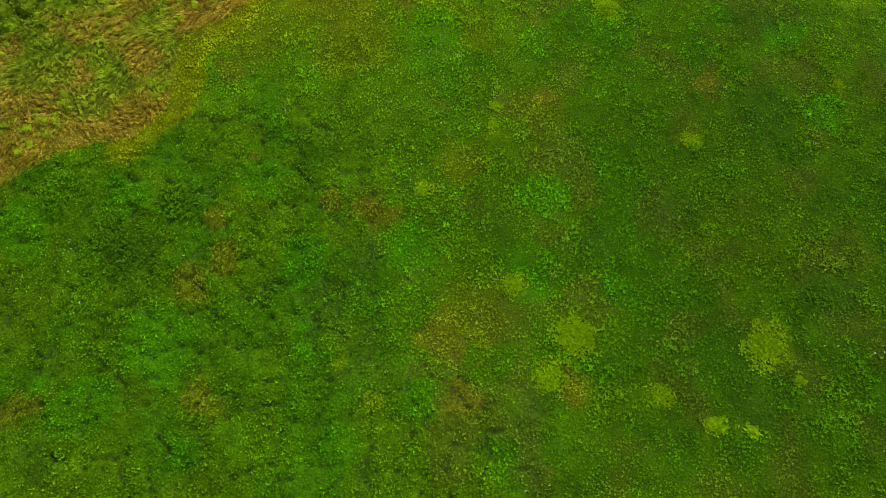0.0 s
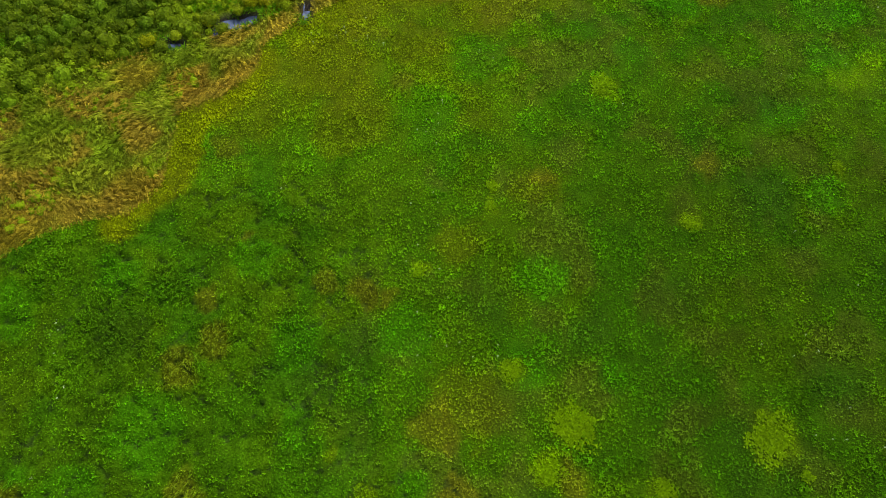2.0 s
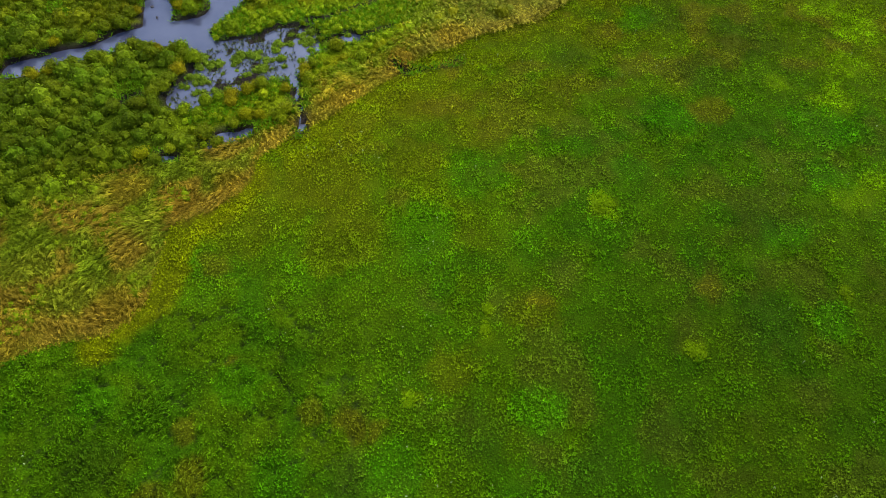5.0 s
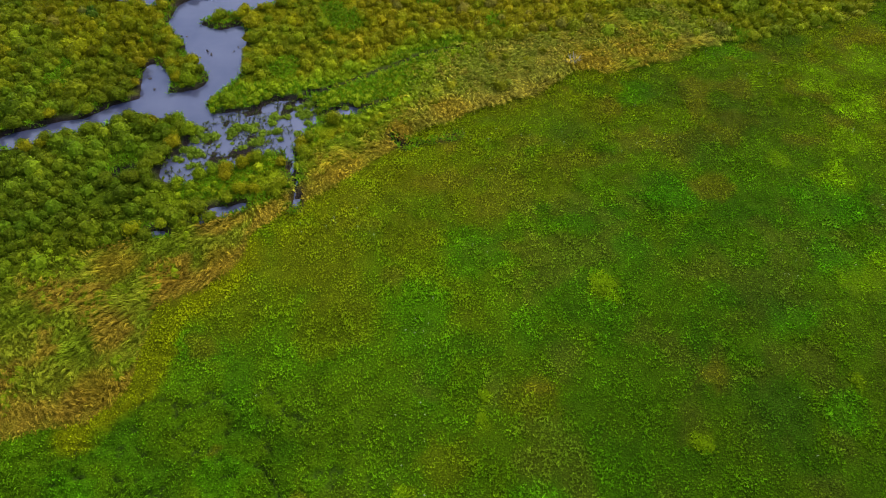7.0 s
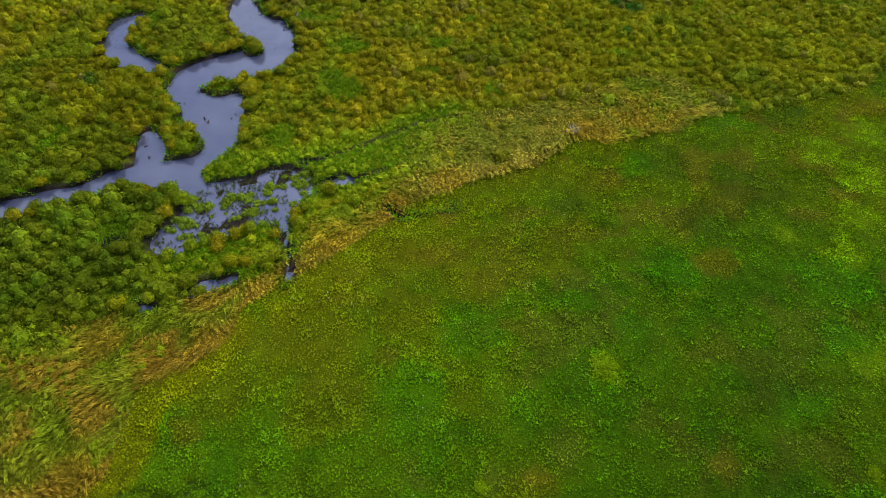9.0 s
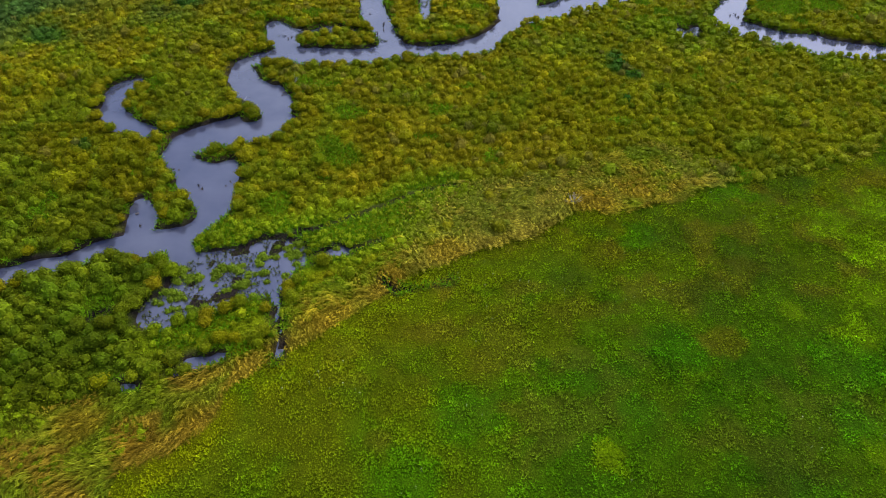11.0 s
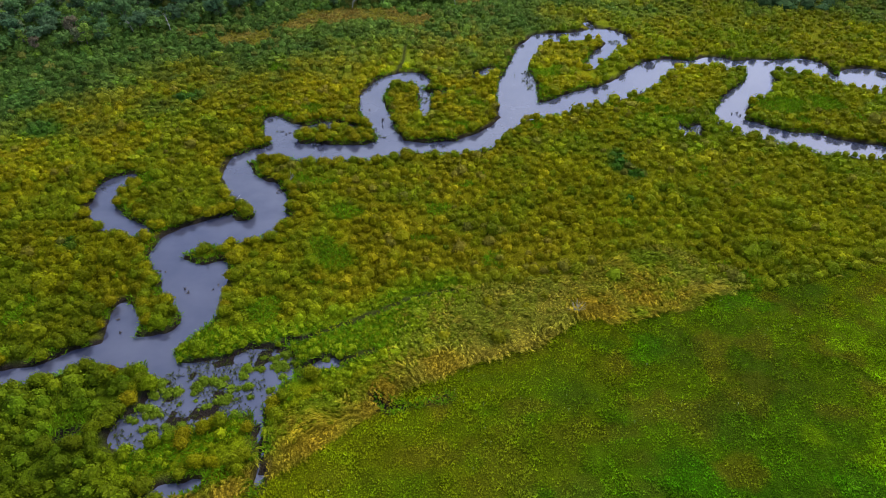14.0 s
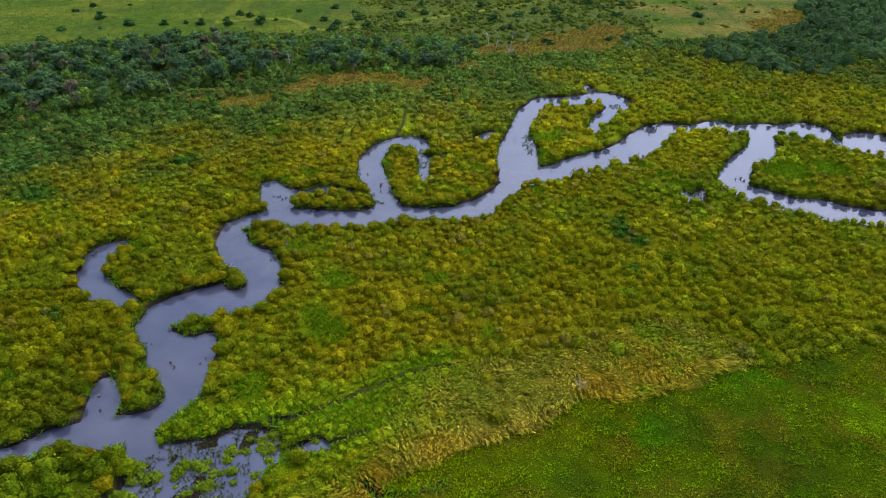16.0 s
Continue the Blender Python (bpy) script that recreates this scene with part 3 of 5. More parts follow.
def shrub_colour(x, y):
    c = mix(OLIVE_A, OLIVE_B, step(0.4, 0.65, fbm(x, y, 14, 81)))
    c = mix(c, OLIVE_C, step(0.52, 0.66, fbm(x, y, 7, 91)))
    c = mix(c, (0.066, 0.108, 0.003), (0.7 + 0.5 * (fbm(x, y, 5, 251) - 0.5)) * step(-13, -22, x) * step(86, 76, y))
    c = mix(c, REED_PALE, 0.5 * step(3, -3, y - edge(REED_EDGE, x) - 5 * fbm(x, y, 6, 98)) * step(-8, 0, x))
    c = mix(c, (0.102, 0.172, 0.002), 0.4 * spot_weight([(x0, y0, 1.35 * q) for x0, y0, q in GLADES], x, y))
    c = mix(c, (0.160, 0.205, 0.003), 0.85 * (1 - step(0.0, 3.4, np.minimum(np.minimum(line_distance(SEDGE_LINE, x, y), line_distance(SOUTH_SHORE, x, y)), cleft(x, y) - 1.0) + 3 * fbm(x, y, 3, 247) - 1.5)))
    c = mix(c, (0.16, 0.145, 0.003), 0.8 * spot_weight(GOLDEN, x, y))
    c = mix(c, (0.038, 0.095, 0.006), spot_weight(DARK_CLUMPS, x, y))
    c = c * (1 + np.array([-0.09, 0.0, 0.0]) * step(12, 35, x)[..., None])
    c = mix(c, ALDER, 0.95 * step(-22, 18, y - edge(ALDER_EDGE, x) + 34 * (fbm(x, y, 9, 95) - 0.5) + 22 * (fbm(x, y, 2.6, 97) - 0.5)))
    c = c * (1 - np.array([0.22, 0.16, 0.1]) * (step(-18, -30, x) * step(118, 98, y))[..., None])
    return c * 1.24 * (1 + np.array([0.40, 0.30, 0.2]) * (step(135, 155, y) * step(-34, -14, x) * step(62, 40, x))[..., None])


def field_colour(x, y):
    """Pasture: yellow-green in the west, rough olive in the middle, bleached in the east, all in long uneven bands."""
    lie = fbm(x * 0.35, y, 5, 109)
    c = mix((0.060, 0.108, 0.010), (0.112, 0.138, 0.014), step(0.36, 0.64, 0.5 * fbm(x, y, 14, 101) + 0.5 * lie))
    c = mix(c, (0.052, 0.092, 0.014), 0.8 * step(0.5, 0.66, fbm(x, y, 5, 103)))
    c = mix(c, (0.074, 0.098, 0.018), 0.85 * step(-40, -22, x) * step(64, 48, x) * step(0.22, 0.5, fbm(x, y, 9, 107)))
    east = step(46, 58, x) * step(204, 216, y)
    c = mix(c, (0.175, 0.145, 0.030), 0.85 * east * step(0.36, 0.62, lie))
    return mix(c, (0.070, 0.100, 0.020), 0.7 * east * step(0.5, 0.62, fbm(x, y, 8, 113)))


def ground_colour(x, y, d):
    m = meadow_line(x, y) - y
    # plant colours darkened on the floor, to deepen the shade between plants
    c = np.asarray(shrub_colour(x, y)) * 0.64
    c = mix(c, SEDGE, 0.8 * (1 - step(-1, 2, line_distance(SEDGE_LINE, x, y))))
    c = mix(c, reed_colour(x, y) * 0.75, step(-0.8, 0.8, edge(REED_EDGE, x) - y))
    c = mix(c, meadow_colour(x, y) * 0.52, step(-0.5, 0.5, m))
    c = mix(c, field_colour(x, y), step(-3, 3, y - edge(FIELD_EDGE, x)))
    c = mix(c, FERN, spot_weight(FERN_SPOTS, x, y) * 0.6)
    # clefts are not dug: a dark strip paints their shaded floor
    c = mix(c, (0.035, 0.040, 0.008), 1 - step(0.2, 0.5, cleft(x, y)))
    # dark bank mud, painted deeper for the shade under overhanging shrubs
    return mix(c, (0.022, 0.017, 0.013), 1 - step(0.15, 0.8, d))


# ---- ground: one sheet out to the horizon ----
def spread_out(start, first, ratio, limit):
    out, s = [], first
    while start < limit:
        start += s
        out.append(start)
        s *= ratio
    return out


gx = np.arange(-52, 84, 0.7)
gx = np.concatenate([-np.array(spread_out(52, 0.9, 1.14, 3500))[::-1], gx, np.array(spread_out(83.6, 0.9, 1.12, 3500))])
gy = np.concatenate([np.arange(0, 56, 1.2), np.arange(56, 130, 0.55), np.arange(130, 185, 0.9)])
gy = np.concatenate([-np.array(spread_out(0, 0.9, 1.15, 3500))[::-1], gy, np.array(spread_out(184.5, 1.0, 1.08, 3500))])
GX, GY = np.meshgrid(gx, gy)
GD = shore_distance(GX, GY)
gv = np.stack([GX, GY, ground_height(GX, GY, GD)], -1).reshape(-1, 3)
nx, ny = len(gx), len(gy)
idx = np.arange(nx * ny).reshape(ny, nx)
gf = np.stack([idx[:-1, :-1], idx[:-1, 1:], idx[1:, 1:], idx[1:, :-1]], -1).reshape(-1, 4)
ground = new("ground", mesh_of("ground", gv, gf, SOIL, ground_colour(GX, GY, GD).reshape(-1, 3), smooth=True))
tagged(ground, "flat marsh ground of peat, moss and short grass", "ground", kind="structure")

wx, wy = np.linspace(-160, 160, 33), np.linspace(50, 210, 17)
WX, WY = np.meshgrid(wx, wy)
wi = np.arange(33 * 17).reshape(17, 33)
water = new("water", mesh_of("water", np.stack([WX, WY, 0 * WX], -1).reshape(-1, 3),
                             np.stack([wi[:-1, :-1], wi[:-1, 1:], wi[1:, 1:], wi[1:, :-1]], -1).reshape(-1, 4), WATER))
tagged(water, "still murky river water that mirrors the grey-blue sky", "water", kind="structure")


# ---- plant shapes: arrays of corners (n, 4, 3) ----
def leaf_quads(centre, normal, size, r, slim=1.0):
    """Leaf sprays as small kite-shaped faces."""
    n = len(centre)
    normal = normal / np.linalg.norm(normal, axis=1, keepdims=True)
    side = np.cross(normal, r.normal(size=(n, 3)))
    side /= np.linalg.norm(side, axis=1, keepdims=True) + 1e-9
    up = np.cross(normal, side)
    s = (size * r.uniform(0.7, 1.3, n))[:, None]
    return np.stack([centre - up * s, centre + side * s * slim * 0.7, centre + up * s, centre - side * s * slim * 0.7], 1)


def ball_dirs(n, r, low=-0.15):
    z = r.uniform(low, 1, n)
    a = r.uniform(0, 2 * np.pi, n)
    q = np.sqrt(1 - np.clip(z, -1, 1) ** 2)
    return np.stack([q * np.cos(a), q * np.sin(a), z], 1)


def shrub_shape(r, leaves, size, lobes=11, around=9, up=4, rough=0.88):
    """A rounded shrub, one metre in radius and about one metre high: a lumpy mass with leaf sprays all over it."""
    lump = ball_dirs(lobes, r, 0.0)
    tall = r.uniform(0.18, 0.40, lobes)

    def radius(d):
        return 0.68 + np.max(tall * np.exp((d @ lump.T - 1) / 0.07), axis=1)
    a, e = np.meshgrid(np.arange(around) * 2 * np.pi / around, np.linspace(-0.12, 0.5 * np.pi, up + 1))
    d = np.stack([np.cos(e) * np.cos(a), np.cos(e) * np.sin(a), np.sin(e)], -1).reshape(-1, 3)
    v = (d * (radius(d) * r.uniform(rough, 1.0, len(d)))[:, None]).reshape(up + 1, around, 3)
    core = [[v[j, i], v[j, (i + 1) % around], v[j + 1, (i + 1) % around], v[j + 1, i]] for j in range(up) for i in range(around)]
    if not leaves:
        return np.array(core)
    d = ball_dirs(leaves, r, -0.05)
    c = d * (radius(d) * r.uniform(0.93, 1.1, leaves))[:, None]
    c[:, 2] = np.maximum(c[:, 2], 0.04)
    q = leaf_quads(c, d + r.normal(size=d.shape) * 0.48 + (0, 0, 0.2), size, r)
    return np.concatenate([q, 0.9 * np.array(core)])


def tuft_shape(r, leaves=6, length=0.32, width=0.07, rise=0.6):
    a = r.uniform(0, 2 * np.pi, leaves)
    out = np.stack([np.cos(a), np.sin(a), np.full(leaves, rise) * r.uniform(0.5, 1.6, leaves)], 1)
    out /= np.linalg.norm(out, axis=1, keepdims=True)
    side = np.stack([-np.sin(a), np.cos(a), 0 * a], 1) * width
    ln = (length * r.uniform(0.6, 1.3, leaves))[:, None]
    base = out * np.array([1, 1, 0]) * 0.05
    mid = base + out * ln * 0.55
    tip = base + out * ln * np.array([1.0, 1.0, 0.75])
    return np.stack([base, mid + side, tip, mid - side], 1)


def herb_shape(r, leaves=6, length=0.18, width=0.044, rise=1.1):
    """A low herb of pointed leaves, each one three-cornered face."""
    a = r.uniform(0, 2 * np.pi, leaves)
    out = np.stack([np.cos(a), np.sin(a), rise * r.uniform(0.4, 1.6, leaves)], 1)
    out /= np.linalg.norm(out, axis=1, keepdims=True)
    side = np.stack([-np.sin(a), np.cos(a), r.normal(0, 0.4, leaves)], 1) * width
    base = np.stack([np.cos(a + 1.3), np.sin(a + 1.3), 0 * a], 1) * r.uniform(0, 0.05, (leaves, 1)) + out * 0.03
    tip = base + out * (length * r.uniform(0.6, 1.3, leaves))[:, None]
    return np.stack([base + side, tip, base - side], 1)


def reed_shape(r, blades=10, length=0.92, width=0.025):
    a = r.uniform(0, 2 * np.pi, blades)
    foot = np.stack([np.cos(a), np.sin(a), 0 * a], 1) * r.uniform(0, 0.16, blades)[:, None]
    ln = length * r.uniform(0.7, 1.15, blades)
    lean = np.stack([r.uniform(0.5, 1.0, blades), r.normal(0, 0.13, blades), np.ones(blades)], 1)
    lean /= np.linalg.norm(lean, axis=1, keepdims=True)
    side = np.stack([-np.sin(a), np.cos(a), 0 * a], 1) * width
    mid = foot + lean * (ln * 0.55)[:, None]
    tip = mid + (lean + np.stack([r.uniform(0.2, 0.8, blades), 0 * a, r.uniform(-0.7, -0.2, blades)], 1)) * (ln * 0.45)[:, None]
    low = np.stack([foot - side * 0.6, foot + side * 0.6, mid + side, mid - side], 1)
    high = np.stack([mid - side, mid + side, tip + side * 0.25, tip - side * 0.25], 1)
    return np.concatenate([low, high])


def scatter(name, shapes, p, yaw, scale, tint, material, label, category):
    """Many plants joined into one mesh: countless growth."""
    pick = np.arange(len(p)) % len(shapes)
    vs, ts = [], []
    for k, q in enumerate(shapes):
        i = np.where(pick == k)[0]
        if not len(i):
            continue
        v = q.reshape(1, -1, 3) * scale[i][:, None, :]
        c, s = np.cos(yaw[i])[:, None], np.sin(yaw[i])[:, None]
        v = np.stack([v[..., 0] * c - v[..., 1] * s, v[..., 0] * s + v[..., 1] * c, v[..., 2]], -1) + p[i][:, None, :]
        vs.append(v.reshape(-1, 3))
        ts.append(np.repeat(tint[i], q.shape[0] * q.shape[1], axis=0))
    v, t = np.concatenate(vs), np.concatenate(ts)
    ob = new(name, mesh_of(name, v, np.arange(len(v)).reshape(-1, shapes[0].shape[1]), material, t))
    return tagged(ob, label, category, kind="stuff")


def jittered(x0, x1, y0, y1, gap, r):
    x, y = np.meshgrid(np.arange(x0, x1, gap), np.arange(y0, y1, gap))
    x, y = x.ravel(), y.ravel()
    return x + r.uniform(-0.5, 0.5, len(x)) * gap, y + r.uniform(-0.5, 0.5, len(y)) * gap


def in_valley(x, y, margin=5):
    """The stretch of the marsh between its two side woods, widening to the north."""
    half = np.where(y < 70, 47, 47 + 0.54 * (y - 70)) + margin
    return np.abs(x - 3) < half


def heights(x, y):
    d = shore_distance(x, y)
    return ground_height(x, y, d), d


def wobble(n, r, low=0.8, high=1.25):
    return r.uniform(low, high, (n, 1)) * np.ones((1, 3)) * r.uniform(0.9, 1.1, (n, 3))


# ---- meadow ----
def grow_meadow():
    r = np.random.default_rng(11)
    x, y = jittered(-51, 64, -6, 106, 0.235, r)
    keep = (meadow_line(x, y) - y > 0.1) & in_valley(x, y, 4)
    x, y = x[keep], y[keep]
    lush, rise = lushness(x, y), mound_height(x, y)
    bare = 0.9 * step(0.3, 0.7, lush) * step(0.17, 0.06, rise)
    grown = r.uniform(0, 1, len(x)) > bare
    x, y, lush, rise = x[grown], y[grown], lush[grown], rise[grown]
    tuft = fbm(x, y, 0.7, 283)
    z = ground_height(x, y, np.full(len(x), 9.0)) + rise + 0.22 * (tuft - 0.4) * (1 - lush)
    s = wobble(len(x), r, 0.75, 1.2) * ((0.85 + 0.35 * step(0.4, 0.65, fbm(x, y, 3.0, 121))) * (0.54 + 0.72 * tuft) * (1 - 0.15 * lush))[:, None]
    calm = step(36, 42, y) * step(14, 0, x)
    # tone rises with tuft height: lighter tops and shaded hollows put into the colour
    tone = meadow_colour(x, y) * np.exp(0.47 + r.normal(0, 1, (len(x), 1)) * (0.25 - 0.08 * calm)[:, None]) * ((0.72 + 0.55 * tuft) * (1 - 0.22 * lush))[:, None]
    shapes = [herb_shape(r) for _ in range(12)]
    scatter("meadow_grass", shapes, np.stack([x, y, z - 0.02], 1), r.uniform(0, 6.28, len(x)), s, tone, GRASS,
            "lush green wet meadow of broad-leaved herbs and grass", "meadow grass")


def combed_grass():
    """Long grass laid over by the wind in the wet corner, bleached at its ends in places."""
    r = np.random.default_rng(31)
    x, y = jittered(-48, 2, 4, 40, 0.36, r)
    w = np.zeros(len(x))
    for cx, cy, q in [(-25.6, 26.6, 4.2), (-20.0, 23.2, 2.4), (-17.6, 26.2, 2.2), (-18.4, 13.6, 1.6), (-32.0, 13.4, 2.0), (-33, 33, 3.2), (-22, 31, 2.5), (-29, 22, 2.2), (-9.0, 31.0, 1.6)]:
        w = np.maximum(w, 1 - step(0.5, 1.2, np.hypot(x - cx, y - cy) / q * (0.5 + fbm(x, y, 1.6, 291))))
    keep = (w > r.uniform(0.1, 0.9, len(x))) & (meadow_line(x, y) - y > 0.3)
    x, y = x[keep], y[keep]
    z = ground_height(x, y, np.full(len(x), 9.0)) + 0.85 * mound_height(x, y)
    yaw = -1.2 + 3.2 * (fbm(x, y, 5, 293) - 0.5) + r.normal(0, 0.3, len(x))
    col = mix((0.062, 0.125, 0.003), meadow_colour(x, y), 0.8) * r.uniform(0.8, 1.5, (len(x), 1))
    scatter("combed_grass", [reed_shape(r, 6, 0.6, 0.024) for _ in range(8)], np.stack([x, y, z], 1), yaw, wobble(len(x), r, 0.7, 1.2), col, REED,
            "long grass laid over by the wind, bleached at its ends", "grass")


def grow_reeds():
    r = np.random.default_rng(12)
    x, y = jittered(-54, 64, 28, 110, 0.37, r)
    keep = (meadow_line(x, y) - y < 0.2) & (edge(REED_EDGE, x) - y > -1.5 * fbm(x, y, 4, 131)) & in_valley(x, y, 4)
    x, y = x[keep], y[keep]
    z, d = heights(x, y)
    keep = d > 0.1
    x, y, z = x[keep], y[keep], z[keep]
    yaw = -1.35 + 4.2 * (fbm(x, y, 5, 141) - 0.5) + r.normal(0, 0.26, len(x))
    s = wobble(len(x), r, 0.7, 1.15) * ((0.75 + 0.25 * step(0.3, 3.0, y - meadow_line(x, y)) + 0.5 * step(-6, 2, x) * step(3.5, 1.5, y - meadow_line(x, y))) * (0.35 + 1.25 * fbm(x, y, 1.3, 145)) * (1 - 0.15 * step(-6, 2, x)))[:, None]
    scatter("reed_bed", [reed_shape(r) for _ in range(9)], np.stack([x, y, z - 0.03], 1), yaw, s, reed_colour(x, y) * np.exp(r.normal(0.22, 0.22, (len(x), 1))) * ((0.45 + 1.3 * fbm(x, y, 0.9, 147)) * (1 + 0.22 * step(-20, -8, x)))[:, None], REED,
            "tall tan and green reeds combed over by the wind", "reeds")


def grow_sedge():
    r = np.random.default_rng(13)
    x, y = jittered(-50, 78, 56, 165, 0.45, r)
    near = np.minimum(line_distance(SEDGE_LINE, x, y), line_distance(SOUTH_SHORE, x, y)) < 1.5 * fbm(x, y, 3, 151)
    near |= ((fbm(x, y, 4.5, 161) < 0.24) | (spot_weight(GLADES, x, y) > 0.35)) & (y > edge(REED_EDGE, x)) & in_valley(x, y)
    rim = fbm(x, y, 6, 155) > 0.4
    keep = near | rim
    x, y, near = x[keep], y[keep], near[keep]
    z, d = heights(x, y)
    keep = (d > -0.15) & (near | (d < 0.7)) & (cleft(x, y) > 0.2)
    x, y, z = x[keep], y[keep], np.maximum(z[keep], 0)
    scatter("sedge", [tuft_shape(r, 8, 0.55, 0.05, 1.2) for _ in range(6)], np.stack([x, y, z - 0.02], 1), r.uniform(0, 6.28, len(x)), wobble(len(x), r),
            np.array(SEDGE) * r.uniform(0.7, 1.3, (len(x), 1)), GRASS, "fresh green sedge round the shallow pool", "sedge")


def grow_pool_sedge():
    """Thin young shoots that stand in the shallows of the pool."""
    r = np.random.default_rng(28)
    x, y = jittered(-29, 46, 66, 172, 0.4, r)
    shallow = (line_distance(SHOAL, x, y) < 1.2) | (spot_weight(SHALLOWS, x, y) > 0.3)
    x, y = x[shallow], y[shallow]
    d = shore_distance(x, y)
    keep = (d < -0.15) & (fbm(x, y, 1.8, 281) * r.uniform(0.6, 1, len(x)) > np.where(y < 82, 0.34, 0.42))
    x, y = x[keep], y[keep]
    scatter("pool_sedge", [tuft_shape(r, 9, 0.34, 0.035, 1.6) for _ in range(6)], np.stack([x, y, 0 * x - 0.03], 1), r.uniform(0, 6.28, len(x)), wobble(len(x), r, 0.6, 1.2),
            np.array([0.085, 0.105, 0.02]) * r.uniform(0.6, 1.2, (len(x), 1)), GRASS, "thin dull green shoots in the shallow pool", "sedge")


def grow_belt():
    """Low leafy growth among the reeds and along the wet side of the belt."""
    r = np.random.default_rng(26)
    x, y = jittered(-54, 72, 28, 118, 0.72, r)
    strip, m = y - edge(REED_EDGE, x), y - meadow_line(x, y)
    wet = (1 - step(-1.5, 4.0, line_distance(SEDGE_LINE, x, y))) + (1 - step(0.5, 2.6, cleft(x, y)))
    east = step(-17, -12, x) * step(3.2, 6.5, m + 2 * fbm(x, y, 3, 243)) * step(2.5, -1.5, strip)
    west = step(-15, -22, x) * step(0.48, 0.60, fbm(x, y, 3.5, 261)) * step(4.0, 0.0, strip) * step(0.8, 3.0, m)
    wet = wet + 0.8 * west
    keep = (m > 0.8) & in_valley(x, y, 2) & (np.maximum(wet, east * step(0.30, 0.46, fbm(x, y, 4, 241)) + 0.25 * east) > r.uniform(0, 1, len(x)))
    x, y, wet = x[keep], y[keep], wet[keep]
    z, d = heights(x, y)
    keep = (d > 0.1) & (line_distance(DITCH, x, y) > 0.2) & (cleft(x, y) > 0.5)
    x, y, z, wet = x[keep], y[keep], z[keep], wet[keep]
    col = mix(reed_colour(x, y) * 0.95, (0.170, 0.228, 0.004), np.clip(0.3 + wet + 0.3 * step(10, -5, x), 0, 1)) * r.uniform(0.78, 1.25, (len(x), 1))
    s = np.array([1, 1, 1.0]) * r.uniform(0.34, 0.72, (len(x), 1)) * (0.75 + 0.5 * fbm(x, y, 3, 245))[:, None]
    scatter("marsh_herbs", [shrub_shape(r, 44, 0.13, 9, 6, 2) for _ in range(8)], np.stack([x, y, z - 0.04], 1), r.uniform(0, 6.28, len(x)), s, col, LEAF,
            "low bright green marsh herbs beside the reeds", "herbs")


def grow_undergrowth():
    """Grass and seedlings on the floor of the thicket."""
    r = np.random.default_rng(27)
    x, y = jittered(-60, 88, 46, 150, 0.8, r)
    keep = (y > edge(REED_EDGE, x) - 0.5) & in_valley(x, y, 3)
    x, y = x[keep], y[keep]
    z, d = heights(x, y)
    keep = d > 0.25
    x, y, z = x[keep], y[keep], z[keep]
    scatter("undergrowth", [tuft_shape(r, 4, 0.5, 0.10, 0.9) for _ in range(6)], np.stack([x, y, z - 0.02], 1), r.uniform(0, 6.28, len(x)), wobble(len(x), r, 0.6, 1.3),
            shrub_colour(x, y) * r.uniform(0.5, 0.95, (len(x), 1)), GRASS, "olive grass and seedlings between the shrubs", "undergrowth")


BANK = []


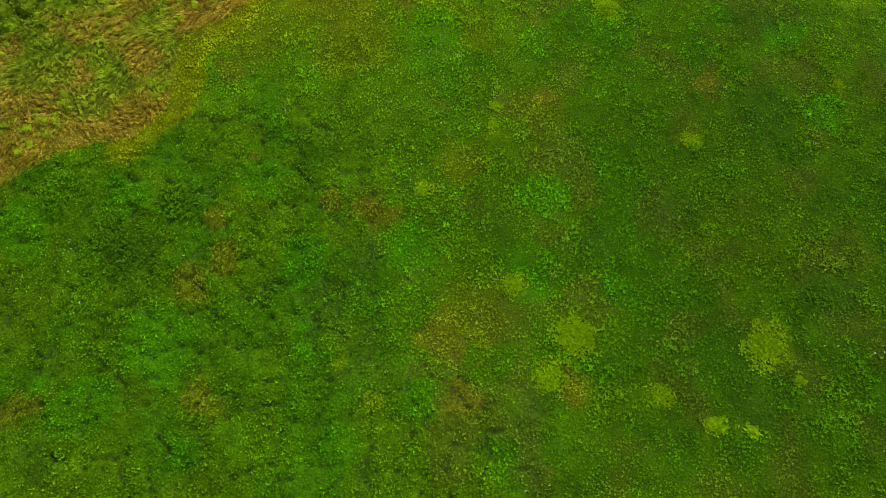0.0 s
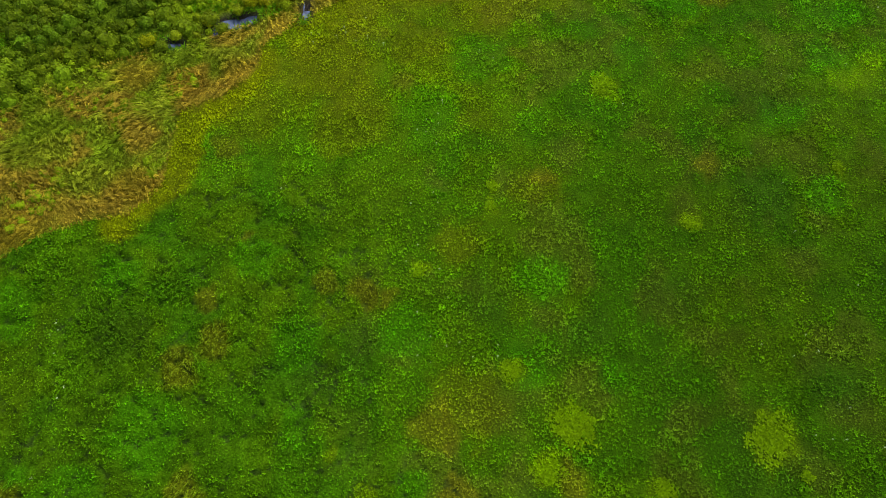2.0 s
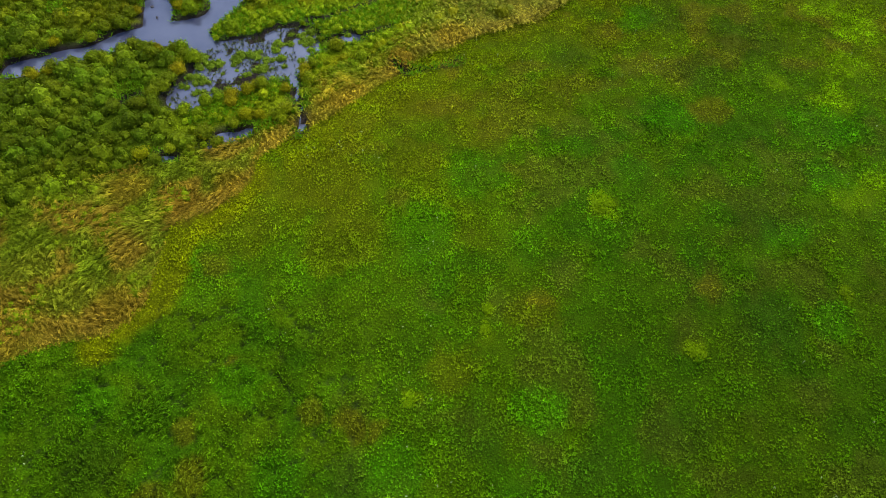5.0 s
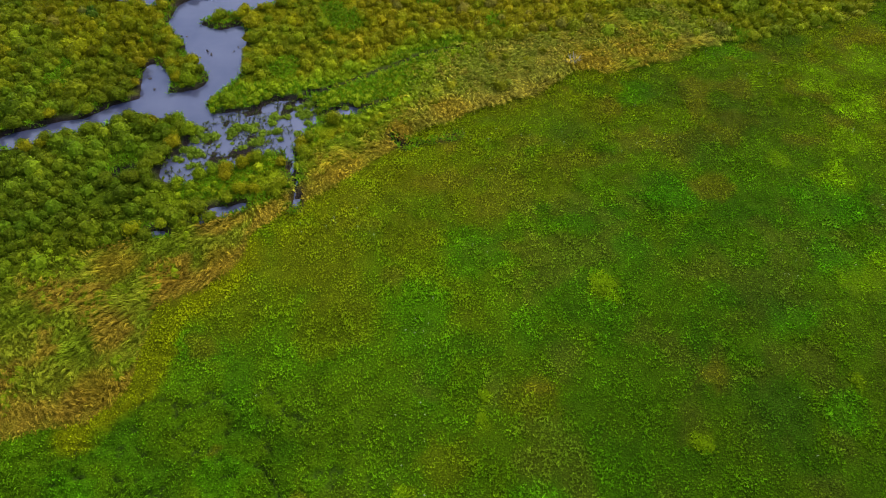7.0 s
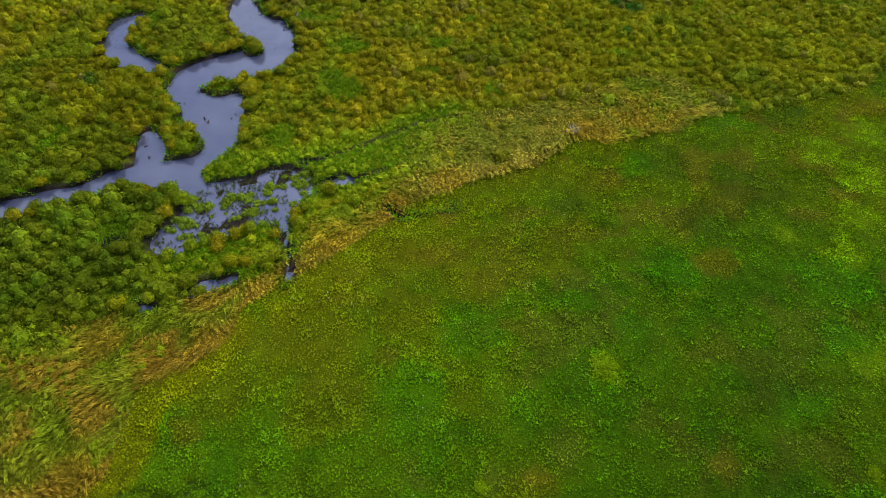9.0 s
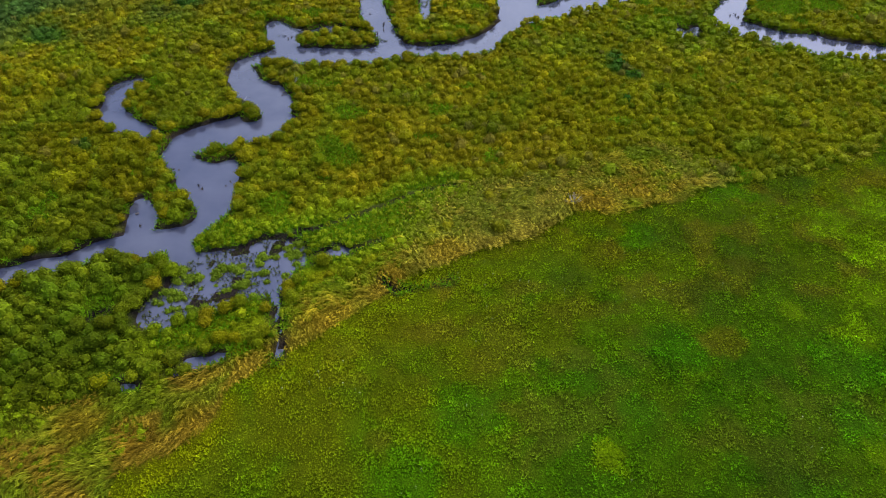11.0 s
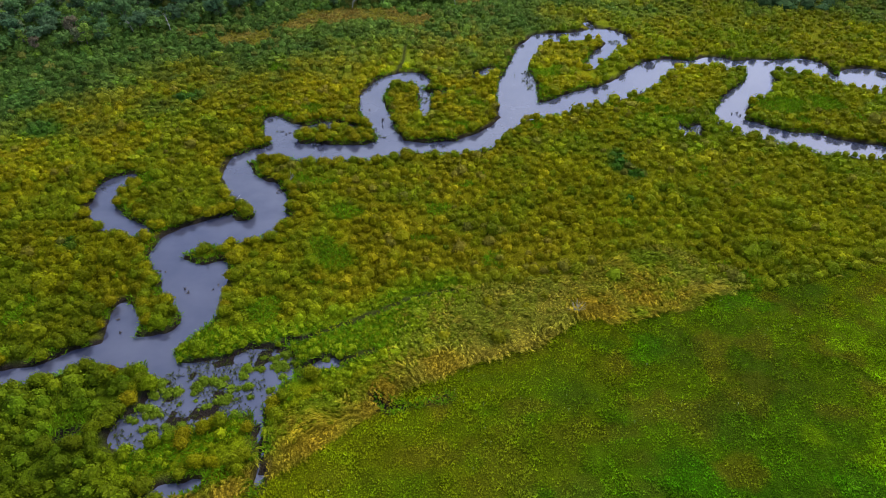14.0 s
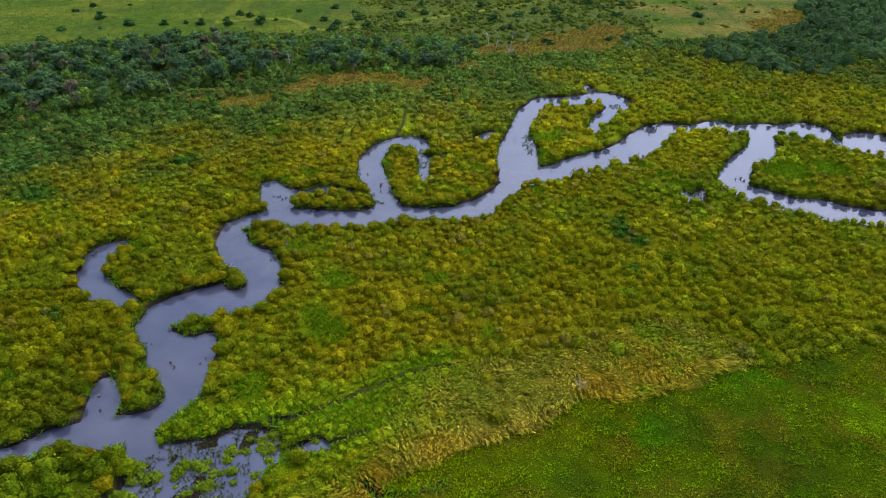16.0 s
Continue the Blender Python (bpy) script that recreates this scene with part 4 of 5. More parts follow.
def grow_shrubs():
    r = np.random.default_rng(14)
    x, y = jittered(-125, 135, 44, 232, 1.28, r)
    strip = y - edge(REED_EDGE, x)
    keep = ((strip > 0.3) | ((strip > -9) & (x > -4) & (y - meadow_line(x, y) > 2.5) & (r.uniform(0, 1, len(x)) < 0.12))) & (y < edge(FIELD_EDGE, x) + 3) & in_valley(x, y, 3)
    x, y = x[keep], y[keep]
    z, d = heights(x, y)
    sedge = line_distance(SEDGE_LINE, x, y)
    keep = (d > 0.18) & ((sedge > 1.4) | (r.uniform(0, 1, len(x)) < 0.16)) & (spot_weight(FERN_SPOTS, x, y) < 0.5) & (spot_weight(GLADES, x, y) < 0.5) & (fbm(x, y, 4.5, 161) > 0.2)
    x, y, z, d = x[keep], y[keep], z[keep], d[keep]
    keep = (y < 150) | (r.uniform(0, 1, len(x)) < 0.8)
    x, y, z, d = x[keep], y[keep], z[keep], d[keep]
    keep = (line_distance(DITCH, x, y) > 0.65) & (cleft(x, y) > 0.75)
    x, y, z, d = x[keep], y[keep], z[keep], d[keep]
    far = y > 118
    bank = np.where((d < 1.5) & (y < 165))[0]
    bank = bank[np.argsort(np.hypot(x[bank] + 10, y[bank] - 60))][:280]
    BANK.extend((float(x[i]), float(y[i]), float(z[i])) for i in bank)
    free = np.ones(len(x), bool)
    free[bank] = False
    alder = step(-10, 12, y - edge(ALDER_EDGE, x))
    size = (0.52 + 0.55 * fbm(x, y, 5, 171)) * np.exp(r.normal(0.0, 0.2, len(x))) + 0.22 * alder + 0.12 * step(149, 151, y)
    size = size * (1 + 0.16 * step(-12, -20, x) * step(100, 90, y))
    wood = step(0, 3, y - np.interp(x, (-108, -81, -60, -38, -30, 4, 12), (142, 156, 170, 185, 187, 193, 205))) * step(14, 10, x)
    size = size + 0.75 * wood
    size = size * np.where(y < edge(REED_EDGE, x), 0.8, 1.0) * (1 - 0.38 * step(3.5, 1.0, line_distance(SOUTH_SHORE, x, y)))
    col = shrub_colour(x, y) * np.exp(r.normal(0.0, 0.2, (len(x), 1)))
    col[:, 0] *= r.uniform(0.92, 1.12, len(x))
    dull = r.uniform(0, 1, len(x)) + 0.9 * (fbm(x, y, 3.5, 411) - 0.5)
    col = mix(col, (0.190, 0.150, 0.026), 0.5 * ((dull > 1.03) & (y > 84)))
    col = mix(col, (0.095, 0.165, 0.004), 0.5 * (dull < 0.0))
    s = np.stack([size, size, size * r.uniform(1.0, 1.32, len(x))], 1) * r.uniform(0.85, 1.2, (len(x), 1))
    p, yaw = np.stack([x, y, z - 0.05 + 0.34 * step(1.7, 0.7, d)], 1), r.uniform(0, 6.28, len(x))
    i = np.where(free & ~far)[0]
    scatter("willow_thicket", [shrub_shape(r, 84, 0.106, 14, 7, 3, 0.92) for _ in range(12)], p[i], yaw[i], s[i], col[i], LEAF, "dense thicket of rounded olive-green willow shrubs", "shrubs")
    i = np.where(free & far & (y <= 158))[0]
    scatter("willow_thicket", [shrub_shape(r, 44, 0.128, 12, 7, 2, 0.92) for _ in range(10)], p[i], yaw[i], s[i], col[i], LEAF, "thicket of rounded olive shrubs across the river", "shrubs")
    i = np.where(free & (y > 158))[0]
    scatter("alder_thicket", [shrub_shape(r, 24, 0.16, 9, 6, 2, 0.92) for _ in range(10)], p[i], yaw[i], s[i], col[i], LEAF, "distant thicket of dark green and olive shrubs", "shrubs")


def tube(path, radii, sides=5):
    path = np.asarray(path, float)
    rings = []
    for i, c in enumerate(path):
        t = path[min(i + 1, len(path) - 1)] - path[max(i - 1, 0)]
        t = t / (np.linalg.norm(t) + 1e-9)
        u = np.cross(t, (0.3, 1, 0.2))
        u /= np.linalg.norm(u) + 1e-9
        w = np.cross(t, u)
        a = np.arange(sides) * 2 * np.pi / sides
        rings.append(c + radii[i] * (np.cos(a)[:, None] * u + np.sin(a)[:, None] * w))
    q = []
    for a, b in zip(rings[:-1], rings[1:]):
        for k in range(sides):
            q.append([a[k], a[(k + 1) % sides], b[(k + 1) % sides], b[k]])
    return np.array(q)


def quads_mesh(name, q, material, tint=None):
    v = np.asarray(q).reshape(-1, 3)
    return mesh_of(name, v, np.arange(len(v)).reshape(-1, 4), material, None if tint is None else np.tile(tint, (len(v), 1)))


def bent(r, base, way, length, n=4, wander=0.12):
    way = np.asarray(way, float) / np.linalg.norm(way)
    p = [np.asarray(base, float)]
    for _ in range(n - 1):
        way = way + r.normal(0, wander, 3)
        way /= np.linalg.norm(way)
        p.append(p[-1] + way * length / (n - 1))
    return p


FIRST = set()


def stand(kind, x, y, s, r, z=None):
    if z is None:
        z = float(heights(np.array([x]), np.array([y]))[0][0])
    m = pose(x, y, z, 0, 0, r.uniform(0, 360))
    if kind.name not in FIRST:
        FIRST.add(kind.name)
        kind.matrix_basis = m @ Matrix.Diagonal((s, s, s, 1))
        return kind
    ob = copy_thing(kind, m)
    ob.scale = (s, s, s * r.uniform(0.8, 1.05))
    return ob


def plant_bank_shrubs():
    r = np.random.default_rng(15)
    kinds = []
    for k in range(6):
        thing = tagged(new("willow_shrub"), "rounded yellow-green willow shrub on the river bank", "shrub", "shrubs along the river bank")
        tint = (OLIVE_C, OLIVE_A, OLIVE_B, (0.098, 0.122, 0.003), (0.086, 0.110, 0.003), (0.118, 0.162, 0.003))[k]
        tint = np.array(tint) * 1.15
        part("foliage", quads_mesh("foliage", shrub_shape(r, 260, 0.08, 14, 12, 5), LEAF_OB, tint), thing)
        for _ in range(4):
            st = tube(bent(r, (r.normal(0, 0.12), r.normal(0, 0.12), -0.55), (r.normal(0, 0.5), r.normal(0, 0.5), 1), 0.9), (0.035, 0.03, 0.022, 0.01), 4)
            part("stem", quads_mesh("stem", st, BARK), thing, "thin grey-brown stem")
        kinds.append(thing)
    for i, (x, y, z) in enumerate(BANK):
        s = r.uniform(0.65, 1.2)
        c = shrub_colour(np.array([x]), np.array([y]))[0]
        k = 5 if c[1] > 1.3 * c[0] and c[1] > 0.165 else (i % 3 if c[0] > 0.13 or i % 4 == 0 else 3 + i % 2)
        stand(kinds[k], x, y, s, r, z + 0.28)


# ---- trees ----
def crown_shape(r, height, width, lobes=13):
    """A crown of rounded leafy masses round the top of the trunk."""
    c = ball_dirs(lobes, r, -0.7) * np.array([width * 0.33, width * 0.33, height * 0.36]) * r.uniform(0.6, 1.1, (lobes, 1)) + (0, 0, height * 0.48)
    q = []
    for p in c:
        a = width * r.uniform(0.20, 0.30)
        q.append(shrub_shape(r, 34, 0.2, 9, 6, 2, 0.92) * np.array([a, a, a * r.uniform(0.8, 1.15)]) + p - (0, 0, 0.3 * a))
    return np.concatenate(q), c


def tree_kind(r, height, width, tint, label):
    thing = tagged(new("tree"), label, "tree", "trees at the far edge of the marsh")
    q, centres = crown_shape(r, height, width)
    top = height * 0.75
    wood = [tube(bent(r, (0, 0, -0.2), (r.normal(0, 0.08), r.normal(0, 0.08), 1), top, 6, 0.05), np.linspace(0.16, 0.05, 6), 6)]
    for c in centres[:7]:
        b = np.array([0, 0, height * r.uniform(0.2, 0.45)])
        wood.append(tube(bent(r, b, c - b, np.linalg.norm(c - b), 4, 0.06), (0.07, 0.055, 0.04, 0.02), 4))
    part("trunk", quads_mesh("trunk", np.concatenate(wood), BARK), thing)
    part("crown", quads_mesh("crown", q, CANOPY, tint), thing)
    return thing


def snag_kind(r, height):
    thing = tagged(new("dead_tree"), "bleached bare dead tree with broken branches", "dead tree", "dead trees along the wood")
    p = bent(r, (0, 0, -0.2), (r.normal(0, 0.1), r.normal(0, 0.1), 1), height, 6, 0.06)
    part("trunk", quads_mesh("trunk", tube(p, np.linspace(0.13, 0.03, 6), 6), DEADWOOD), thing)
    for _ in range(9):
        b = p[r.integers(2, 5)] * 1.0
        w = np.array([r.normal(), r.normal(), r.uniform(0.3, 1.2)])
        part("branch", quads_mesh("branch", tube(bent(r, b, w, r.uniform(0.8, 2.0), 4, 0.15), (0.05, 0.04, 0.03, 0.012), 4), DEADWOOD), thing)
    return thing


def inside(poly, x, y):
    p, hit = np.array(poly, float), False
    for (x0, y0), (x1, y1) in zip(p, np.roll(p, -1, axis=0)):
        if (y0 > y) != (y1 > y) and x < x0 + (y - y0) / (y1 - y0) * (x1 - x0):
            hit = not hit
    return hit


WOOD_WEST = [(-108, 142), (-81, 156), (-60, 170), (-38, 185), (-30, 198), (-38, 207), (-57, 209), (-77, 203), (-96, 197), (-125, 185)]
WOOD_MID = [(-30, 187), (4, 193), (12, 205), (5, 208), (-30, 206)]
WOOD_EAST = [(62, 204), (80, 190), (91, 191), (112, 210), (140, 212), (150, 268), (107, 259), (102, 236), (91, 224), (75, 218)]


def plant_trees():
    r = np.random.default_rng(16)
    green = [tree_kind(r, r.uniform(6.0, 8.5), r.uniform(4.2, 6.0), t, "leafy broad-leaved tree at the wood's edge") for t in
             ((0.078, 0.146, 0.045), (0.098, 0.180, 0.040), (0.066, 0.122, 0.050), (0.140, 0.225, 0.032), (0.120, 0.142, 0.064), (0.135, 0.115, 0.064))]
    dark = [tree_kind(r, r.uniform(4.0, 5.5), r.uniform(4.5, 6.0), t, "low dark green tree in the dense wood") for t in ((0.040, 0.10, 0.022), (0.048, 0.115, 0.022), (0.036, 0.09, 0.022))]
    for poly, gap, kinds in ((WOOD_WEST, 3.6, green), (WOOD_MID, 4.4, green)):
        a = np.array(poly)
        xs, ys = jittered(a[:, 0].min(), a[:, 0].max(), a[:, 1].min(), a[:, 1].max(), gap, r)
        for x, y in zip(xs, ys):
            if inside(poly, x, y) and in_valley(np.array(x), np.array(y), 6):
                k = kinds[int(r.choice(6, p=(0.28, 0.2, 0.28, 0.08, 0.1, 0.06)))]
                stand(k, float(x), float(y), float(r.uniform(0.5, 0.85)), r)
    xs, ys = jittered(-120, 60, 200, 262, 9.5, r)
    for x, y in zip(xs, ys):
        if y > edge(FIELD_EDGE, x) + 1 and in_valley(np.array(x), np.array(y), 4) and r.uniform() < (0.75 if x > -30 else 0.32):
            k = float(r.uniform(0.22, 0.6))
            stand(dark[r.integers(0, 3)], float(x), float(y), k, r, 0.3 - 1.1 * k)
    for x, y in [(-94.4, 230.5), (-100.8, 210.2), (-99.8, 219), (-91.6, 210.7), (-85.1, 209.5), (-75.8, 214.9), (-75.1, 225.7), (-65.2, 226.2), (-84.2, 225.3), (-57.2, 237.2),
                 (-53.9, 235.5), (-57.6, 226.6), (-49.5, 228.1), (-28.5, 222.5), (-23, 234.1), (-11.4, 237.7), (-19.8, 225.6), (8.7, 235.7), (21.7, 239.3), (33.4, 243),
                 (29.2, 233.7), (44.1, 254.8), (39.7, 260.2), (50.1, 240.8), (48.5, 215.7), (73.9, 242), (54.2, 254), (14.2, 233)]:
        stand(dark[r.integers(0, 3)], x, y, float(r.uniform(0.45, 0.8)), r, -0.4)
    a = np.array(WOOD_EAST)
    xs, ys = jittered(a[:, 0].min(), a[:, 0].max(), a[:, 1].min(), a[:, 1].max(), 3.2, r)
    keep = np.array([inside(WOOD_EAST, x, y) for x, y in zip(xs, ys)]) & in_valley(xs, ys, 6)
    xs, ys = xs[keep], ys[keep]
    tone = mix((0.034, 0.074, 0.022), (0.052, 0.100, 0.028), fbm(xs, ys, 8, 181)) * r.uniform(0.8, 1.3, (len(xs), 1))
    z = heights(xs, ys)[0]
    scatter("dense_wood", [shrub_shape(r, 80, 0.085, 13, 9, 3, 0.92) * 2.8 for _ in range(8)], np.stack([xs, ys, z + 0.3], 1), r.uniform(0, 6.28, len(xs)), wobble(len(xs), r, 0.6, 1.1), tone, CANOPY,
            "dense dark green wood of low trees", "wood")
    snags = [snag_kind(r, h) for h in (5.5, 4.2, 6.5)]
    for x, y in [(-61.7, 188.5), (-33.5, 189.7), (-26.4, 190), (-19, 188.4), (-1.3, 197.3), (1.5, 204.1), (-3, 195.1), (4.4, 191.4), (12.6, 211.6), (18.4, 211.9), (22, 212),
                 (-37.1, 197.9), (46.1, 207.4), (-27.7, 190), (-12.3, 192.7), (-55, 172), (-62, 170), (14, 206)]:
        stand(snags[r.integers(0, 3)], x, y, float(r.uniform(0.5, 0.85)), r)


def grow_herbs():
    """The billowing mass of leaf and moss under the tall herbs of the wet corner."""
    x, y = np.meshgrid(np.arange(-52, 14, 0.3), np.arange(-5, 46, 0.3))
    rise = mound_height(x, y)
    z = ground_height(x, y, np.full(x.shape, 9.0)) + rise - 0.05
    z = np.where(lushness(x, y) < 0.02, z - 0.3, z)
    i = np.arange(x.size).reshape(x.shape)
    f = np.stack([i[:-1, :-1], i[:-1, 1:], i[1:, 1:], i[1:, :-1]], -1)
    ok = (lushness(x, y)[:-1, :-1] > 0.02) & ((meadow_line(x, y) - y)[:-1, :-1] > 0.6)
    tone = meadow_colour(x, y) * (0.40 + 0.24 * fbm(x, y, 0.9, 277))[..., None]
    tone = mix(tone, (0.020, 0.032, 0.005), 0.85 * step(0.3, 0.7, lushness(x, y)) * step(0.17, 0.06, rise))  # gap floors painted dark, in place of the shade between mounds
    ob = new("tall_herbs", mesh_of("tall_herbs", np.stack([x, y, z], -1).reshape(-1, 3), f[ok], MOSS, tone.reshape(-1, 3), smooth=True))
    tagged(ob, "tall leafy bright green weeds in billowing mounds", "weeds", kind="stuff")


def grow_field():
    r = np.random.default_rng(18)
    x, y = jittered(-145, 150, 195, 275, 1.25, r)
    keep = (y > edge(FIELD_EDGE, x)) & in_valley(x, y, 4)
    x, y = x[keep], y[keep]
    z = ground_height(x, y, np.full(len(x), 9.0))
    scatter("field_grass", [tuft_shape(r, 5, 0.42, 0.11, 0.45) for _ in range(6)], np.stack([x, y, z - 0.02], 1), r.uniform(0, 6.28, len(x)), wobble(len(x), r, 0.6, 1.3),
            field_colour(x, y) * r.uniform(0.85, 1.1, (len(x), 1)), GRASS, "rough green pasture beyond the wood", "pasture")


def grow_scrub():
    """Low scrub scattered over the rough middle of the pasture."""
    r = np.random.default_rng(25)
    x, y = jittered(-120, 106, 200, 264, 1.9, r)
    thick = step(-36, -20, x) * step(66, 46, x) * fbm(x, y, 9, 221) + 0.25 * fbm(x, y, 7, 225) + 0.3 * step(0.45, 0.65, fbm(x, y, 6, 227)) * step(38, 48, x)
    keep = (y > edge(FIELD_EDGE, x) - 3) & in_valley(x, y, 4) & (thick > 0.34 + 0.35 * r.uniform(0, 1, len(x))) & (spot_weight(FERN_SPOTS, x, y) < 0.4)
    x, y = x[keep], y[keep]
    z = ground_height(x, y, np.full(len(x), 9.0))
    scatter("scrub", [shrub_shape(r, 40, 0.16, 9, 6, 2) for _ in range(6)], np.stack([x, y, z - 0.05], 1), r.uniform(0, 6.28, len(x)), wobble(len(x), r, 0.5, 1.3),
            mix((0.075, 0.120, 0.016), (0.12, 0.15, 0.014), fbm(x, y, 6, 231)) * r.uniform(0.8, 1.25, (len(x), 1)), LEAF, "low green scrub scattered over the rough pasture", "scrub")


TUSSOCKS = [(-24.7, 72.7, 1.5), (-25.0, 69.9, 1.1), (-26.2, 71.0, 0.7), (-21.2, 74.2, 1.3), (-19.3, 74.4, 1.0), (-17.8, 75.1, 0.7), (-17.1, 73.6, 0.8),
            (-17.3, 76.1, 0.7), (-16.1, 76.2, 0.7), (-18.8, 71.8, 1.0), (-20.0, 71.1, 0.6), (-16.3, 72.4, 0.6), (-22.5, 68.2, 1.1), (-25.0, 68.2, 0.7),
            (-23.3, 72.9, 0.4), (-21.5, 73.0, 0.7), (-23.1, 71.3, 0.3), (-21.0, 70.5, 0.3), (-18.3, 73.3, 0.6), (-21.2, 71.8, 0.4), (-17.5, 72.1, 0.4),
            (-25.6, 73.9, 0.8), (-26.9, 69.1, 0.6), (-24.2, 67.2, 0.5), (-14.4, 76.5, 1.0), (-13.2, 76.7, 1.0), (-11.8, 75.8, 0.9), (-10.3, 75.7, 1.1),
            (-9.1, 76.0, 0.7), (-14.9, 77.8, 0.7), (-16.2, 77.9, 0.6), (-13.8, 78.3, 0.9), (-12.2, 78.5, 0.9), (-10.9, 78.1, 0.6), (-13.7, 75.2, 0.6),
            (-9.3, 77.7, 0.6), (-7.4, 77.2, 0.6), (-6.3, 78.6, 0.6), (-14.5, 73.4, 0.5), (-17.0, 70.0, 0.7), (-18.6, 69.6, 0.7), (-20.9, 68.4, 0.5),
            (-29.7, 69.4, 0.5)]


def plant_tussocks():
    r = np.random.default_rng(19)
    kinds = []
    for k in range(4):
        thing = tagged(new("sedge_tussock"), "green sedge tussock standing in the shallow pool", "tussock", "tussocks in the shallow pool")
        tint = np.array([0.132, 0.190, 0.010]) * r.uniform(0.85, 1.15)
        tagged(part("blades", quads_mesh("blades", tuft_shape(r, 22, 0.62, 0.05, 1.6), GRASS, tint), thing), kind="stuff")
        mass = shrub_shape(r, 70, 0.10, 8, 8, 3) * 0.62
        part("cushion", quads_mesh("cushion", mass[70:], GRASS, tint), thing)
        tagged(part("leaves", quads_mesh("leaves", mass[:70], GRASS, tint), thing), kind="stuff")
        part("root_mound", quads_mesh("root_mound", shrub_shape(r, 0, 0.1) * np.array([0.55, 0.55, 0.28]), STICK), thing, "dark wet root mound")
        kinds.append(thing)
    for x, y, s in TUSSOCKS:
        for k in range(1 + int(3.2 * s * s + 1.2 * s)):
            a, q = r.uniform(0, 6.28), 0.8 * s * np.sqrt(r.uniform(0, 1))
            stand(kinds[r.integers(0, 4)], float(x + q * np.cos(a)), float(y + 0.8 * q * np.sin(a)), float(r.uniform(0.85, 1.45) * min(0.95, 0.4 + 0.6 * s)), r, -0.08)


def plant_fern_patches():
    """Round low patches of yellow-green fern in the meadow, each ragged at its rim."""
    r = np.random.default_rng(20)
    for cx, cy, rad in LIME:
        n = int(60 * rad * rad) + 20
        a, q = r.uniform(0, 6.28, n), rad * np.sqrt(r.uniform(0, 1, n)) * r.uniform(0.8, 1.15, n)
        wob = 1 + 0.22 * np.sin(2 * a + cx) + 0.14 * np.sin(5 * a + cy)
        x, y = cx + np.cos(a) * q * wob, cy + np.sin(a) * q * wob
        z = ground_height(x, y, np.full(n, 9.0))
        shapes, quads = [tuft_shape(r, 6, 0.22, 0.06, 0.6) for _ in range(6)], []
        for i in range(n):
            quads.append(shapes[i % 6] * r.uniform(0.8, 1.4) + np.array([x[i] - cx, y[i] - cy, z[i] + 0.12 * (1 - min(q[i] / rad, 1))]))
        thing = tagged(new("fern_patch"), "low ragged patch of yellow-green fern in the meadow", "fern patch", "fern patches in the meadow")
        thing.matrix_basis = pose(cx, cy, 0)
        tone = np.array([0.122, 0.196, 0.001]) * r.uniform(0.88, 1.08)
        mat = shrub_shape(r, 0, 0.1, 9, 14, 3) * np.array([rad * r.uniform(0.75, 0.95), rad * r.uniform(0.75, 0.95), 0.16]) + (0, 0, 0.42)
        part("moss_mat", quads_mesh("moss_mat", mat, SOIL, tone * 1.05), thing, "flat yellow-green moss under the fronds")
        tagged(part("fronds", quads_mesh("fronds", np.concatenate(quads), GRASS, tone), thing), kind="stuff")


def grow_flowers():
    r = np.random.default_rng(21)
    x, y = jittered(-50, 50, 4, 95, 0.9, r)
    keep = (meadow_line(x, y) - y > 1) & in_valley(x, y, 2) & (fbm(x, y, 6, 201) * r.uniform(0, 1, len(x)) > 0.60)
    x, y = x[keep], y[keep]
    z = ground_height(x, y, np.full(len(x), 9.0))
    head = leaf_quads(np.array([[0, 0, 0.42], [0.05, 0.03, 0.40], [-0.04, 0.04, 0.41]]), np.array([[0.1, 0, 1], [0.3, 0.2, 1], [-0.2, 0.3, 1.0]]), 0.045, r)
    stalk = tube([(0, 0, -0.05), (0.01, 0, 0.4)], (0.01, 0.006), 3)
    scatter("white_flowers", [np.concatenate([head, stalk])], np.stack([x, y, z], 1), r.uniform(0, 6.28, len(x)), wobble(len(x), r, 0.7, 1.3),
            np.tile((0.30, 0.36, 0.16), (len(x), 1)), GRASS, "scattered small white flower heads in the meadow", "flowers")


def grow_ferns():
    r = np.random.default_rng(22)
    x, y = jittered(-80, 110, 160, 250, 0.8, r)
    keep = (spot_weight(FERN_SPOTS, x, y) > 0.25) & in_valley(x, y, 4)
    x, y = x[keep], y[keep]
    z = ground_height(x, y, np.full(len(x), 9.0))
    scatter("dry_fern", [tuft_shape(r, 7, 0.7, 0.14, 0.9) for _ in range(6)], np.stack([x, y, z - 0.02], 1), r.uniform(0, 6.28, len(x)), wobble(len(x), r, 0.6, 1.3),
            mix(FERN, (0.17, 0.155, 0.012), step(0.3, 0.7, fbm(x, y, 3, 211))) * r.uniform(0.8, 1.25, (len(x), 1)), GRASS, "rusty dried fern and sedge at the wood's foot", "dry fern")


